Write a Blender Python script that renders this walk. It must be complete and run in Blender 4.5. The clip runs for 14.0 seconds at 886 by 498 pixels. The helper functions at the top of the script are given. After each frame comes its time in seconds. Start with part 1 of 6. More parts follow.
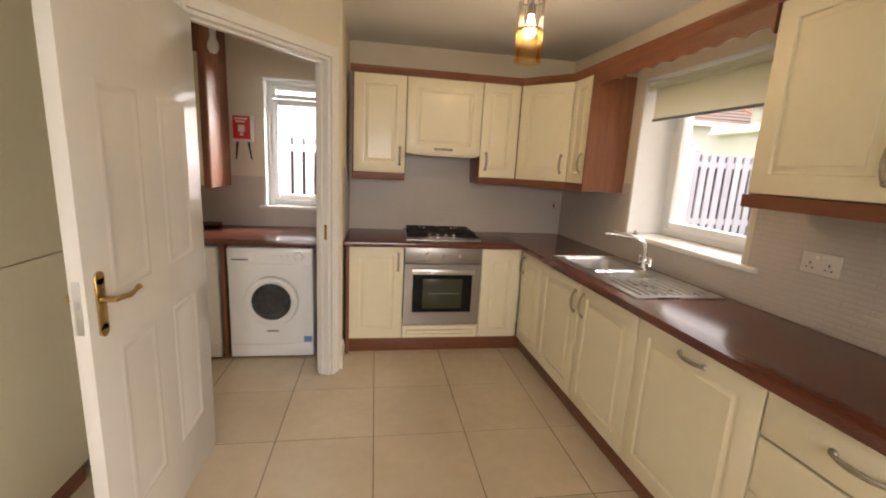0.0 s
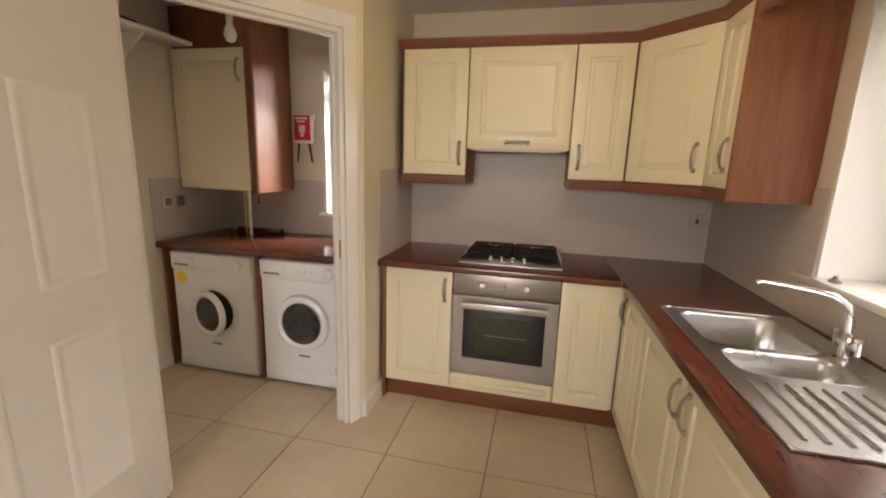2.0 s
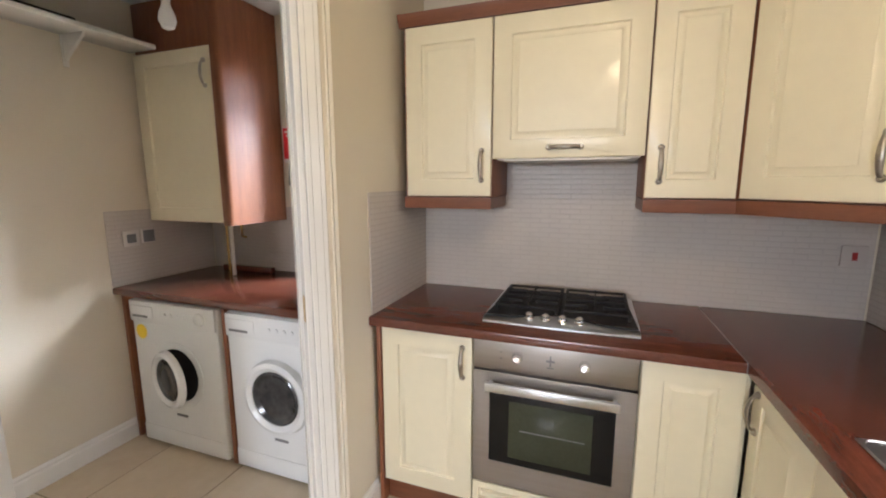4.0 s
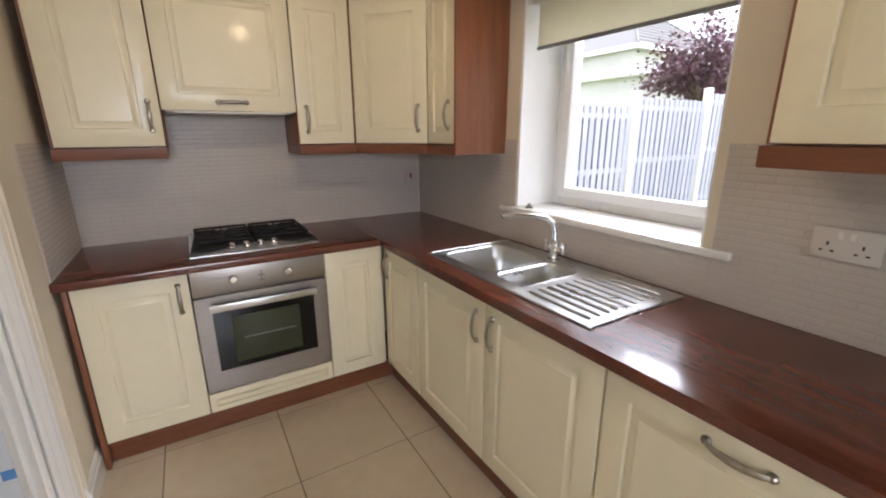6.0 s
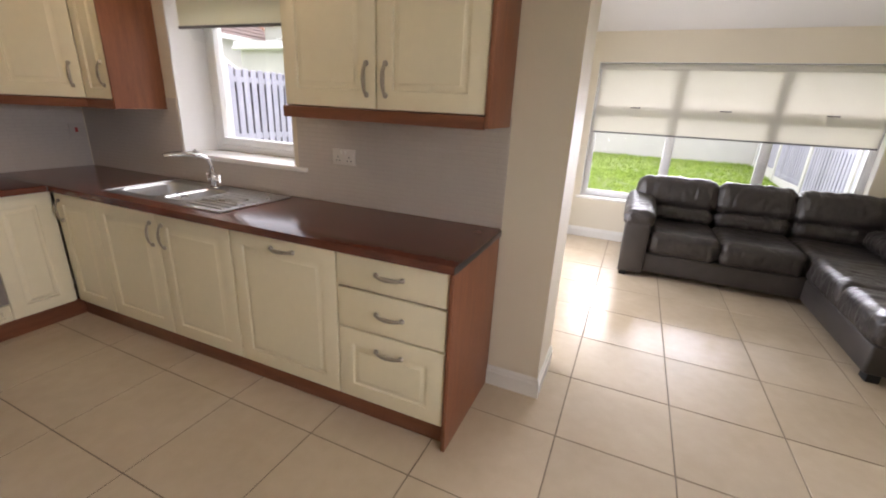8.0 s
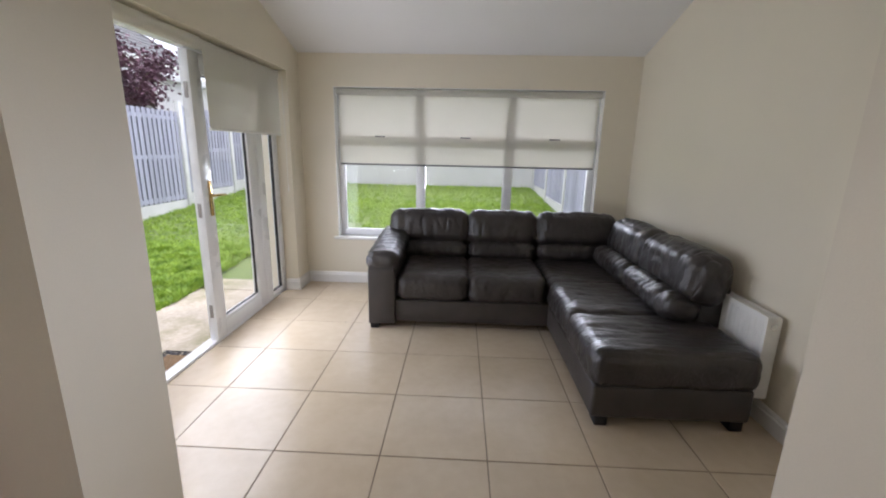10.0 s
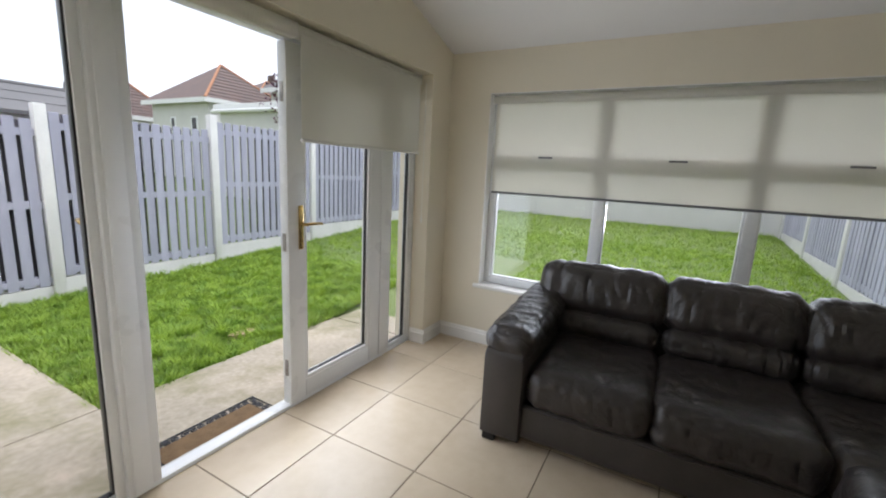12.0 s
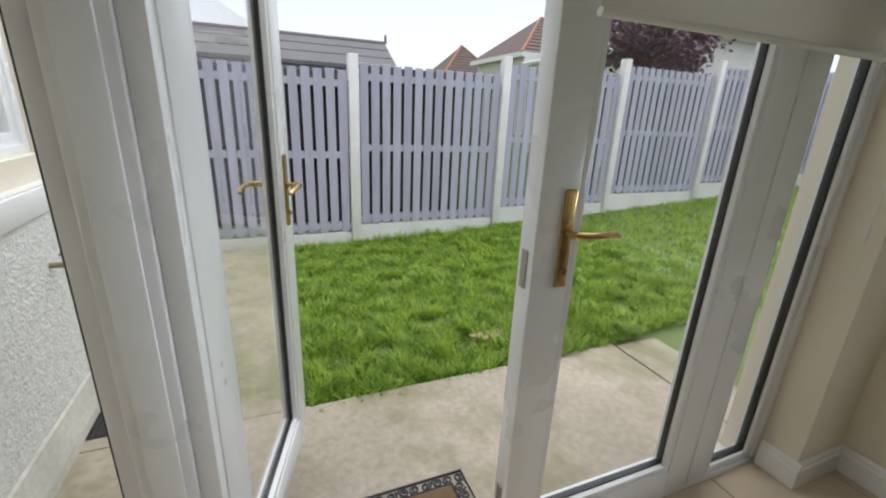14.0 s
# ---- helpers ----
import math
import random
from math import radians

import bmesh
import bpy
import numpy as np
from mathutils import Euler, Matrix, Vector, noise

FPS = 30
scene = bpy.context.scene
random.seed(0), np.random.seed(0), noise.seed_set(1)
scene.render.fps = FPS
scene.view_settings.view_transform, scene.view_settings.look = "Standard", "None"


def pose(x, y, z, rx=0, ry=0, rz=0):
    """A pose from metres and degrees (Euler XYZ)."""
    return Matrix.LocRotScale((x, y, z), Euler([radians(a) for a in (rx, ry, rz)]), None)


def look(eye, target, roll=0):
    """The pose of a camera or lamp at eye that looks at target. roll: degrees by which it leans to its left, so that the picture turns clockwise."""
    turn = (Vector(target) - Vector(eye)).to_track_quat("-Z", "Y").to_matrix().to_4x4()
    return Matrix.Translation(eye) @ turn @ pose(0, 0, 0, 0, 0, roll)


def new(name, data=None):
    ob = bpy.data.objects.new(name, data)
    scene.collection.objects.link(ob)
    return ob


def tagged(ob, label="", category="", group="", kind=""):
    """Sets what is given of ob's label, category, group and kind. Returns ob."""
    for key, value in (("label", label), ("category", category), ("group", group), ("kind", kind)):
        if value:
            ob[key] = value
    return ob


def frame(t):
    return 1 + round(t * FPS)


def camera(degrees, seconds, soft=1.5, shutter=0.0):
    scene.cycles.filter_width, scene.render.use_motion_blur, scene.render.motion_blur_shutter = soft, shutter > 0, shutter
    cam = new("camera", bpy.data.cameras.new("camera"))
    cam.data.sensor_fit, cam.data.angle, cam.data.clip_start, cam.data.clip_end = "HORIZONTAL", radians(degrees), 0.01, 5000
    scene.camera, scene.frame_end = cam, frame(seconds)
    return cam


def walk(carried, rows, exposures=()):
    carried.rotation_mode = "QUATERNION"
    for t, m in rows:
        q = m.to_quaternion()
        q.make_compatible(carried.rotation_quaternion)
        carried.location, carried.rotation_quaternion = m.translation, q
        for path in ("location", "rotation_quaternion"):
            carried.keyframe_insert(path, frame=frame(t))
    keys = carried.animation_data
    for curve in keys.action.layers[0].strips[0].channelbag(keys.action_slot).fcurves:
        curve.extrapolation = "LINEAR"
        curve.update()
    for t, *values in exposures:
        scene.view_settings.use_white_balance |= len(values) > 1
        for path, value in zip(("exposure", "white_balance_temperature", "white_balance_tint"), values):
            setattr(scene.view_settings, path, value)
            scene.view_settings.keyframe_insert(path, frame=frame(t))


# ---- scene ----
cam = camera(93.4, 14.0, soft=2.0)
PATH = [
    (0, (0.037, -0.025, 1.5), (0.365, 1.91, 1.111), 3.0),
    (0.5, (0.251, 0.077, 1.512), (0.309, 2.036, 1.113), 2.4),
    (1, (0.493, 0.214, 1.519), (0.306, 2.153, 1.066), 4.2),
    (1.5, (0.651, 0.496, 1.503), (0.329, 2.426, 1.087), 4.0),
    (2, (0.748, 0.8, 1.497), (0.307, 2.709, 1.095), 1.8),
    (2.2, (0.782, 0.925, 1.496), (0.326, 2.831, 1.096), 2.7),
    (4.3, (0.671, 1.595, 1.489), (-0.015, 3.447, 1.176), -0.4),
    (4.5, (0.614, 1.585, 1.485), (0.173, 3.503, 1.129), -0.8),
    (5, (0.509, 1.428, 1.495), (0.726, 3.378, 1.107), 1.7),
    (5.5, (0.478, 1.206, 1.479), (1.069, 3.059, 1.014), 0.4),
    (6, (0.347, 0.995, 1.484), (1.337, 2.648, 0.947), -0.2),
    (6.5, (0.220, 0.761, 1.485), (1.391, 2.294, 0.954), 1.9),
    (7, (0.059, 0.447, 1.51), (1.313, 1.901, 0.949), 2.2),
    (7.5, (-0.074, 0.176, 1.477), (1.332, 1.429, 0.803), -1.7),
    (8, (-0.109, -0.115, 1.484), (1.626, 0.642, 0.837), 2.9),
    (8.5, (0.045, -0.422, 1.455), (1.93, -0.225, 0.815), 2.2),
    (8.7, (0.139, -0.531, 1.458), (2.057, -0.53, 0.889), 1.2),
    (10.8, (1.482, -1.07, 1.452), (3.437, -0.875, 1.08), 2.3),
    (11, (1.608, -1.122, 1.475), (3.543, -0.819, 1.07), 2.7),
    (11.5, (1.891, -1.006, 1.443), (3.762, -0.356, 1.162), 3.6),
    (12, (2.18, -0.927, 1.435), (3.908, 0.011, 1.067), 2.9),
    (12.5, (2.542, -0.769, 1.43), (4.039, 0.475, 0.969), 3.0),
    (13, (2.814, -0.494, 1.42), (4.069, 0.985, 0.932), 2.4),
    (13.5, (3.047, -0.229, 1.386), (4.016, 1.434, 0.842), 3.2),
    (14, (3.195, 0.109, 1.363), (3.93, 1.863, 0.743), 2.6),
]
EXPOSURES = [(0.0, 1.92, 7400, 19), (1.0, 1.86, 6800, 18), (1.5, 1.9, 6700, 18), (2.2, 2.02, 7600, 19), (4.5, 2.55, 5800, 14), (5.5, 2.08, 5900, 15), (7.0, 1.98, 6300, 18), (8.0, 1.68, 6400, 20), (8.7, 1.38, 5900, 22), (10.8, 1.02, 5900, 14), (12.5, 0.62, 6000, 12), (14.0, 0.38, 6100, 10)]
walk(cam, [(t, look(eye, target, roll)) for t, eye, target, roll in PATH], EXPOSURES)

# ---- world, sun and large lights ----
world = bpy.data.worlds.new("overcast_sky")
scene.world = world
world.use_nodes = True
wn, wl = world.node_tree.nodes, world.node_tree.links
sky = wn.new("ShaderNodeTexSky")
sky.sky_type, sky.sun_disc = "NISHITA", False
sky.sun_elevation, sky.sun_rotation = radians(78), radians(100)
grey = wn.new("ShaderNodeHueSaturation")
grey.inputs["Saturation"].default_value = 0.12
wl.new(sky.outputs[0], grey.inputs["Color"])
wl.new(grey.outputs[0], wn["Background"].inputs["Color"])
wn["Background"].inputs["Strength"].default_value = 0.15
sun_data = bpy.data.lights.new("sun", "SUN")
sun_data.energy, sun_data.angle, sun_data.color = 2.6, radians(90), (1.0, 0.97, 0.92)
sun = new("sun", sun_data)
sun.matrix_world = look((20 * math.sin(radians(100)), 20 * math.cos(radians(100)), 20 * math.tan(radians(78))), (0, 0, 0))


def sky_light(name, eye, target, w, h, watts, spread=180):
    """Stands in for the bright sky that one opening lets in; it hangs in the opening or outside it. The near wall's
    opening is invented.
    """
    d = bpy.data.lights.new(name, "AREA")
    d.shape, d.size, d.size_y, d.energy, d.color = "RECTANGLE", w, h, watts, (0.93, 0.97, 1.0)
    d.spread = radians(spread)
    ob = new(name, d)
    ob.matrix_world = look(eye, target)


sky_light("sky_patio", (3.85, 0.79, 0.86), (3.75, -2.4, 0.80), 1.5, 1.3, 9.5)
sky_light("sky_end", (8.3, -0.9, 2.35), (4.2, -1.0, 1.2), 2.8, 0.6, 42)
sky_light("sky_end_low", (5.415, -0.92, 1.15), (-0.8, -0.2, 0.85), 2.5, 0.22, 8, 40)
sky_light("sky_kitchen", (3.2, 2.35, 2.52), (0.0, 1.9, 0.6), 1.0, 0.42, 7.5)
sky_light("sky_utility", (0.35, 4.85, 2.35), (-0.95, 3.0, 1.1), 1.0, 0.9, 100)
# Fill added from behind the view; the opening it hangs in is invented.
sky_light("fill_near_wall", (0.1, -2.72, 1.75), (-0.4, 1.6, 0.1), 1.2, 0.6, 5.4, 90)


# ---- helpers for meshes ----
ORG = {}
LEAN = [0.0]       # the window wall and all that is fixed to it runs a degree off square


def leaned(bm):
    if LEAN[0]:
        for v in bm.verts:
            v.co.x -= LEAN[0] * (v.co.y - 0.44)
    return bm


def thing(name, loc, label, category, group="", kind=""):
    e = new(name)
    e.location = loc
    e.empty_display_size = 0.1
    ORG[e.name] = Vector(loc)
    return tagged(e, label, category, group, kind)


def mesh_of(name, bm, material, smooth=True, angle=35):
    bmesh.ops.recalc_face_normals(bm, faces=bm.faces)
    me = bpy.data.meshes.new(name)
    bm.to_mesh(me)
    bm.free()
    if material:
        for m in (material if isinstance(material, (list, tuple)) else [material]):
            me.materials.append(m)
    if smooth:
        me.polygons.foreach_set("use_smooth", [True] * len(me.polygons))
        me.set_sharp_from_angle(angle=radians(angle))
    return me


def part(name, bm, material, parent, label="", smooth=True, angle=35):
    """Links a bmesh, given in the world's metres, as one mesh under a thing or a part."""
    org = ORG[parent.name]
    leaned(bm)
    bmesh.ops.translate(bm, verts=bm.verts, vec=-org)
    ob = new(name, mesh_of(name, bm, material, smooth, angle))
    ob.parent = parent
    ORG[ob.name] = org
    if label:
        ob["label"] = label
    return ob


def single(name, bm, material, loc, label, category, group="", kind="", smooth=True, angle=35):
    """A thing that is one mesh."""
    leaned(bm)
    bmesh.ops.translate(bm, verts=bm.verts, vec=-Vector(loc))
    ob = new(name, mesh_of(name, bm, material, smooth, angle))
    ob.location = loc
    ORG[ob.name] = Vector(loc)
    return tagged(ob, label, category, group, kind)


def structure(name, bm, material, label="", category="", smooth=False):
    ob = new(name, mesh_of(name, leaned(bm), material, smooth))
    ORG[ob.name] = Vector((0, 0, 0))
    return tagged(ob, label, category or name.split("_")[0], kind="structure")


def box(x0, x1, y0, y1, z0, z1, bevel=0.0, bm=None, seg=2):
    out = bm or bmesh.new()
    g = bmesh.ops.create_cube(out, size=1.0)
    vs = g["verts"]
    bmesh.ops.scale(out, vec=(abs(x1 - x0), abs(y1 - y0), abs(z1 - z0)), verts=vs)
    bmesh.ops.translate(out, vec=((x0 + x1) / 2, (y0 + y1) / 2, (z0 + z1) / 2), verts=vs)
    if bevel:
        es = list({e for v in vs for e in v.link_edges})
        bmesh.ops.bevel(out, geom=es, offset=bevel, segments=seg, affect="EDGES", profile=0.5)
    return out


def moved(bm, m):
    bmesh.ops.transform(bm, matrix=m, verts=bm.verts)
    return bm


def joined(*bms):
    out = bms[0]
    for b in bms[1:]:
        me = bpy.data.meshes.new("join")
        b.to_mesh(me)
        b.free()
        out.from_mesh(me)
        bpy.data.meshes.remove(me)
    return out


def tube(pts, r, n=10, bm=None, closed=False):
    """A round bar along points; r is one radius, or one for each point."""
    out = bm or bmesh.new()
    pts = [Vector(p) for p in pts]
    rs = r if isinstance(r, (list, tuple)) else [r] * len(pts)
    rings, side = [], None
    for i, p in enumerate(pts):
        a, b = pts[max(i - 1, 0)], pts[min(i + 1, len(pts) - 1)]
        if closed:
            a, b = pts[i - 1], pts[(i + 1) % len(pts)]
        d = (b - a).normalized()
        if side is None:
            side = d.orthogonal().normalized()
        side = (side - d * side.dot(d)).normalized()
        up = d.cross(side)
        rings.append([out.verts.new(p + rs[i] * (math.cos(k * math.tau / n) * side + math.sin(k * math.tau / n) * up)) for k in range(n)])
    loops = list(zip(rings, rings[1:])) + ([(rings[-1], rings[0])] if closed else [])
    for a, b in loops:
        for k in range(n):
            out.faces.new((a[k], a[(k + 1) % n], b[(k + 1) % n], b[k]))
    if not closed:
        out.faces.new(rings[0][::-1])
        out.faces.new(rings[-1])
    return out


def lathe(profile, n=28, m=None, bm=None, cap=True):
    """Turns (radius, height) pairs about z, then moves the result by m."""
    out = bm or bmesh.new()
    rings = [[out.verts.new((r * math.cos(k * math.tau / n), r * math.sin(k * math.tau / n), z)) for k in range(n)] for r, z in profile]
    for a, b in zip(rings, rings[1:]):
        for k in range(n):
            out.faces.new((a[k], a[(k + 1) % n], b[(k + 1) % n], b[k]))
    if cap:
        out.faces.new(rings[0][::-1])
        out.faces.new(rings[-1])
    if m is not None:
        bmesh.ops.transform(out, matrix=m, verts=[v for r in rings for v in r])
    return out


def slab(us, vs, filled, put, d0, d1):
    """A slab cut on a grid: cells are solid where filled(u, v); put(u, v, d) gives the place."""
    bm, cache = bmesh.new(), {}

    def vert(i, j, d):
        if (i, j, d) not in cache:
            cache[i, j, d] = bm.verts.new(put(us[i], vs[j], d))
        return cache[i, j, d]

    solid = {(i, j): filled((us[i] + us[i + 1]) / 2, (vs[j] + vs[j + 1]) / 2) for i in range(len(us) - 1) for j in range(len(vs) - 1)}
    for (i, j), on in solid.items():
        if not on:
            continue
        q = [(i, j), (i + 1, j), (i + 1, j + 1), (i, j + 1)]
        bm.faces.new([vert(*c, d0) for c in q])
        bm.faces.new([vert(*c, d1) for c in q])
        for k, (di, dj) in enumerate(((0, -1), (1, 0), (0, 1), (-1, 0))):
            if not solid.get((i + di, j + dj), False):
                a, b = q[k], q[(k + 1) % 4]
                bm.faces.new((vert(*a, d0), vert(*b, d0), vert(*b, d1), vert(*a, d1)))
    return bm


def wall_bm(axis, d0, d1, u0, u1, z0, z1, holes=()):
    """A wall at right angles to axis, from d0 to d1 thick; holes (ua, ub, za, zb) go through it."""
    us = sorted({u0, u1, *[u for h in holes for u in h[:2]]})
    vs = sorted({z0, z1, *[z for h in holes for z in h[2:]]})
    put = (lambda u, v, d: (d, u, v)) if axis == "x" else (lambda u, v, d: (u, d, v))
    return slab(us, vs, lambda u, v: not any(a < u < b and c < v < e for a, b, c, e in holes), put, d0, d1)


def prism(poly, put, d0, d1):
    bm = bmesh.new()
    a = [bm.verts.new(put(u, v, d0)) for u, v in poly]
    b = [bm.verts.new(put(u, v, d1)) for u, v in poly]
    bm.faces.new(a)
    bm.faces.new(b[::-1])
    for k in range(len(poly)):
        bm.faces.new((a[k], a[(k + 1) % len(poly)], b[(k + 1) % len(poly)], b[k]))
    return bm


def frame_bm(axis, d0, d1, u0, u1, z0, z1, w, bevel=0.004):
    """Four mitre-less bars round an opening, as one mesh."""
    f = (lambda a, b, c, d: box(d0, d1, a, b, c, d, bevel)) if axis == "x" else (lambda a, b, c, d: box(a, b, d0, d1, c, d, bevel))
    return joined(f(u0, u0 + w, z0, z1), f(u1 - w, u1, z0, z1), f(u0 + w, u1 - w, z0, z0 + w), f(u0 + w, u1 - w, z1 - w, z1))


# ---- materials ----
def mat(name, col, rough=0.5, metal=0.0, var=0.08, scale=3.0, fine=60.0, bump=0.05, coat=0.0, stretch=(1, 1, 1), col2=None, spec=0.5, rvar=0.12, piece=0.0):
    m = bpy.data.materials.new(name)
    m.use_nodes = True
    n, l = m.node_tree.nodes, m.node_tree.links
    b = n["Principled BSDF"]
    geo, mp = n.new("ShaderNodeNewGeometry"), n.new("ShaderNodeMapping")
    mp.inputs["Scale"].default_value = stretch
    l.new(geo.outputs["Position"], mp.inputs["Vector"])
    big, small = n.new("ShaderNodeTexNoise"), n.new("ShaderNodeTexNoise")
    big.inputs["Scale"].default_value, big.inputs["Detail"].default_value = scale, 4
    small.inputs["Scale"].default_value, small.inputs["Detail"].default_value = fine, 5
    l.new(mp.outputs[0], big.inputs["Vector"])
    l.new(mp.outputs[0], small.inputs["Vector"])
    mixn = n.new("ShaderNodeMath")
    mixn.operation = "MULTIPLY_ADD"
    mixn.inputs[1].default_value = 0.4
    l.new(small.outputs["Fac"], mixn.inputs[0])
    sc = n.new("ShaderNodeMath")
    sc.operation = "MULTIPLY"
    sc.inputs[1].default_value = 0.6
    l.new(big.outputs["Fac"], sc.inputs[0])
    l.new(sc.outputs[0], mixn.inputs[2])
    ramp = n.new("ShaderNodeValToRGB")
    lo = col2 or tuple(c * (1 - var) for c in col)
    hi = col if col2 else tuple(min(1, c * (1 + var)) for c in col)
    ramp.color_ramp.elements[0].position, ramp.color_ramp.elements[1].position = 0.32, 0.68
    ramp.color_ramp.elements[0].color, ramp.color_ramp.elements[1].color = (*lo, 1), (*hi, 1)
    l.new(mixn.outputs[0], ramp.inputs["Fac"])
    out = ramp.outputs["Color"]
    if piece:
        info, mul = n.new("ShaderNodeObjectInfo"), n.new("ShaderNodeHueSaturation")
        rng = n.new("ShaderNodeMapRange")
        rng.inputs["To Min"].default_value, rng.inputs["To Max"].default_value = 1 - piece, 1 + piece
        l.new(info.outputs["Random"], rng.inputs["Value"])
        l.new(rng.outputs[0], mul.inputs["Value"])
        l.new(out, mul.inputs["Color"])
        out = mul.outputs["Color"]
    l.new(out, b.inputs["Base Color"])
    rr = n.new("ShaderNodeMapRange")
    rr.inputs["To Min"].default_value, rr.inputs["To Max"].default_value = max(0.02, rough * (1 - rvar)), min(1, rough * (1 + rvar))
    l.new(big.outputs["Fac"], rr.inputs["Value"])
    l.new(rr.outputs[0], b.inputs["Roughness"])
    b.inputs["Metallic"].default_value = metal
    b.inputs["Specular IOR Level"].default_value = spec
    b.inputs["Coat Weight"].default_value = coat
    b.inputs["Coat Roughness"].default_value = 0.12
    if bump:
        bp = n.new("ShaderNodeBump")
        bp.inputs["Strength"].default_value, bp.inputs["Distance"].default_value = bump, 0.01
        l.new(small.outputs["Fac"], bp.inputs["Height"])
        l.new(bp.outputs[0], b.inputs["Normal"])
    return m


def glass_mat(name, tint=(1, 1, 1), gloss=1.0):
    m = bpy.data.materials.new(name)
    m.use_nodes = True
    n, l = m.node_tree.nodes, m.node_tree.links
    n.remove(n["Principled BSDF"])
    tr, gl, fr, mx = n.new("ShaderNodeBsdfTransparent"), n.new("ShaderNodeBsdfGlossy"), n.new("ShaderNodeLayerWeight"), n.new("ShaderNodeMixShader")
    tr.inputs["Color"].default_value = (*tint, 1)
    gl.inputs["Roughness"].default_value = 0.02
    gl.inputs["Color"].default_value = (gloss, gloss, gloss, 1)
    fr.inputs["Blend"].default_value = 0.5
    pw, ad = n.new("ShaderNodeMath"), n.new("ShaderNodeMath")
    pw.operation, ad.operation = "POWER", "MULTIPLY_ADD"
    pw.inputs[1].default_value = 5.0
    ad.inputs[1].default_value, ad.inputs[2].default_value = 0.7, 0.025
    l.new(fr.outputs["Facing"], pw.inputs[0])
    l.new(pw.outputs[0], ad.inputs[0])
    l.new(ad.outputs[0], mx.inputs["Fac"])
    l.new(tr.outputs[0], mx.inputs[1])
    l.new(gl.outputs[0], mx.inputs[2])
    l.new(mx.outputs[0], n["Material Output"].inputs["Surface"])
    return m


def cloth_mat(name, col, through_part):
    """Blind cloth: weave relief, and daylight that shines through."""
    m = mat(name, col, 0.85, bump=0.15, fine=700, scale=2, var=0.04)
    n, l = m.node_tree.nodes, m.node_tree.links
    t, mx = n.new("ShaderNodeBsdfTranslucent"), n.new("ShaderNodeMixShader")
    t.inputs["Color"].default_value = (*col, 1)
    mx.inputs["Fac"].default_value = through_part
    l.new(n["Principled BSDF"].outputs[0], mx.inputs[1])
    l.new(t.outputs[0], mx.inputs[2])
    l.new(mx.outputs[0], n["Material Output"].inputs["Surface"])
    return m


def glow_mat(name, col, strength):
    m = bpy.data.materials.new(name)
    m.use_nodes = True
    b = m.node_tree.nodes["Principled BSDF"]
    b.inputs["Base Color"].default_value = (*col, 1)
    b.inputs["Emission Color"].default_value = (*col, 1)
    b.inputs["Emission Strength"].default_value = strength
    return m


def blocked(m, turn):
    """Cuts a wood grain into glued staves, each a little lighter or redder than the next."""
    n, l = m.node_tree.nodes, m.node_tree.links
    base = n["Principled BSDF"].inputs["Base Color"]
    src = base.links[0].from_socket
    geo, mp, br, mx = n.new("ShaderNodeNewGeometry"), n.new("ShaderNodeMapping"), n.new("ShaderNodeTexBrick"), n.new("ShaderNodeMixRGB")
    mp.inputs["Rotation"].default_value = (0, 0, radians(turn))
    br.inputs["Scale"].default_value = 1.0
    br.inputs["Brick Width"].default_value, br.inputs["Row Height"].default_value = 0.34, 0.042
    br.inputs["Mortar Size"].default_value = 0.0
    br.inputs["Color1"].default_value, br.inputs["Color2"].default_value = (0.86, 0.84, 0.84, 1), (1.14, 1.10, 1.09, 1)
    br.offset = 0.37
    mx.blend_type = "MULTIPLY"
    mx.inputs["Fac"].default_value = 1.0
    l.new(geo.outputs["Position"], mp.inputs["Vector"])
    l.new(mp.outputs[0], br.inputs["Vector"])
    l.new(src, mx.inputs["Color1"])
    l.new(br.outputs["Color"], mx.inputs["Color2"])
    l.new(mx.outputs[0], base)
    return m


PAINT = mat("magnolia_paint", (0.71, 0.645, 0.53), 0.75, var=0.03, scale=1.5, fine=180, bump=0.06)
SUNPAINT = mat("sunroom_magnolia", (0.76, 0.70, 0.57), 0.72, var=0.03, scale=1.2, fine=180, bump=0.06)
CEIL = mat("ceiling_white", (0.78, 0.77, 0.76), 0.85, var=0.03, scale=1.0, fine=150, bump=0.05)
GLOSSWHITE = mat("white_gloss_paint", (0.82, 0.805, 0.77), 0.2, var=0.03, scale=2, fine=22, bump=0.03, coat=0.45)
PVC = mat("white_upvc", (0.82, 0.83, 0.84), 0.28, var=0.02, scale=2, fine=40, bump=0.01)
CREAM = mat("cream_cabinet_foil", (0.80, 0.735, 0.55), 0.38, var=0.03, scale=2, fine=25, bump=0.02, coat=0.15)
BROWN = mat("walnut_foil", (0.28, 0.105, 0.046), 0.46, var=0.25, scale=5, fine=45, bump=0.02, stretch=(6, 6, 0.6), col2=(0.18, 0.062, 0.029))
BROWNH = mat("walnut_foil_level", (0.23, 0.085, 0.04), 0.38, scale=5, fine=45, bump=0.02, stretch=(1.0, 1.0, 8), col2=(0.15, 0.05, 0.025))
TOPX = mat("block_walnut_worktop", (0.15, 0.046, 0.026), 0.2, scale=7, fine=60, bump=0.01, stretch=(0.9, 5, 3), col2=(0.078, 0.023, 0.014), coat=0.3)
TOPY = mat("block_walnut_worktop_turned", (0.15, 0.046, 0.026), 0.2, scale=7, fine=60, bump=0.01, stretch=(5, 0.9, 3), col2=(0.078, 0.023, 0.014), coat=0.3)
blocked(TOPX, 0)
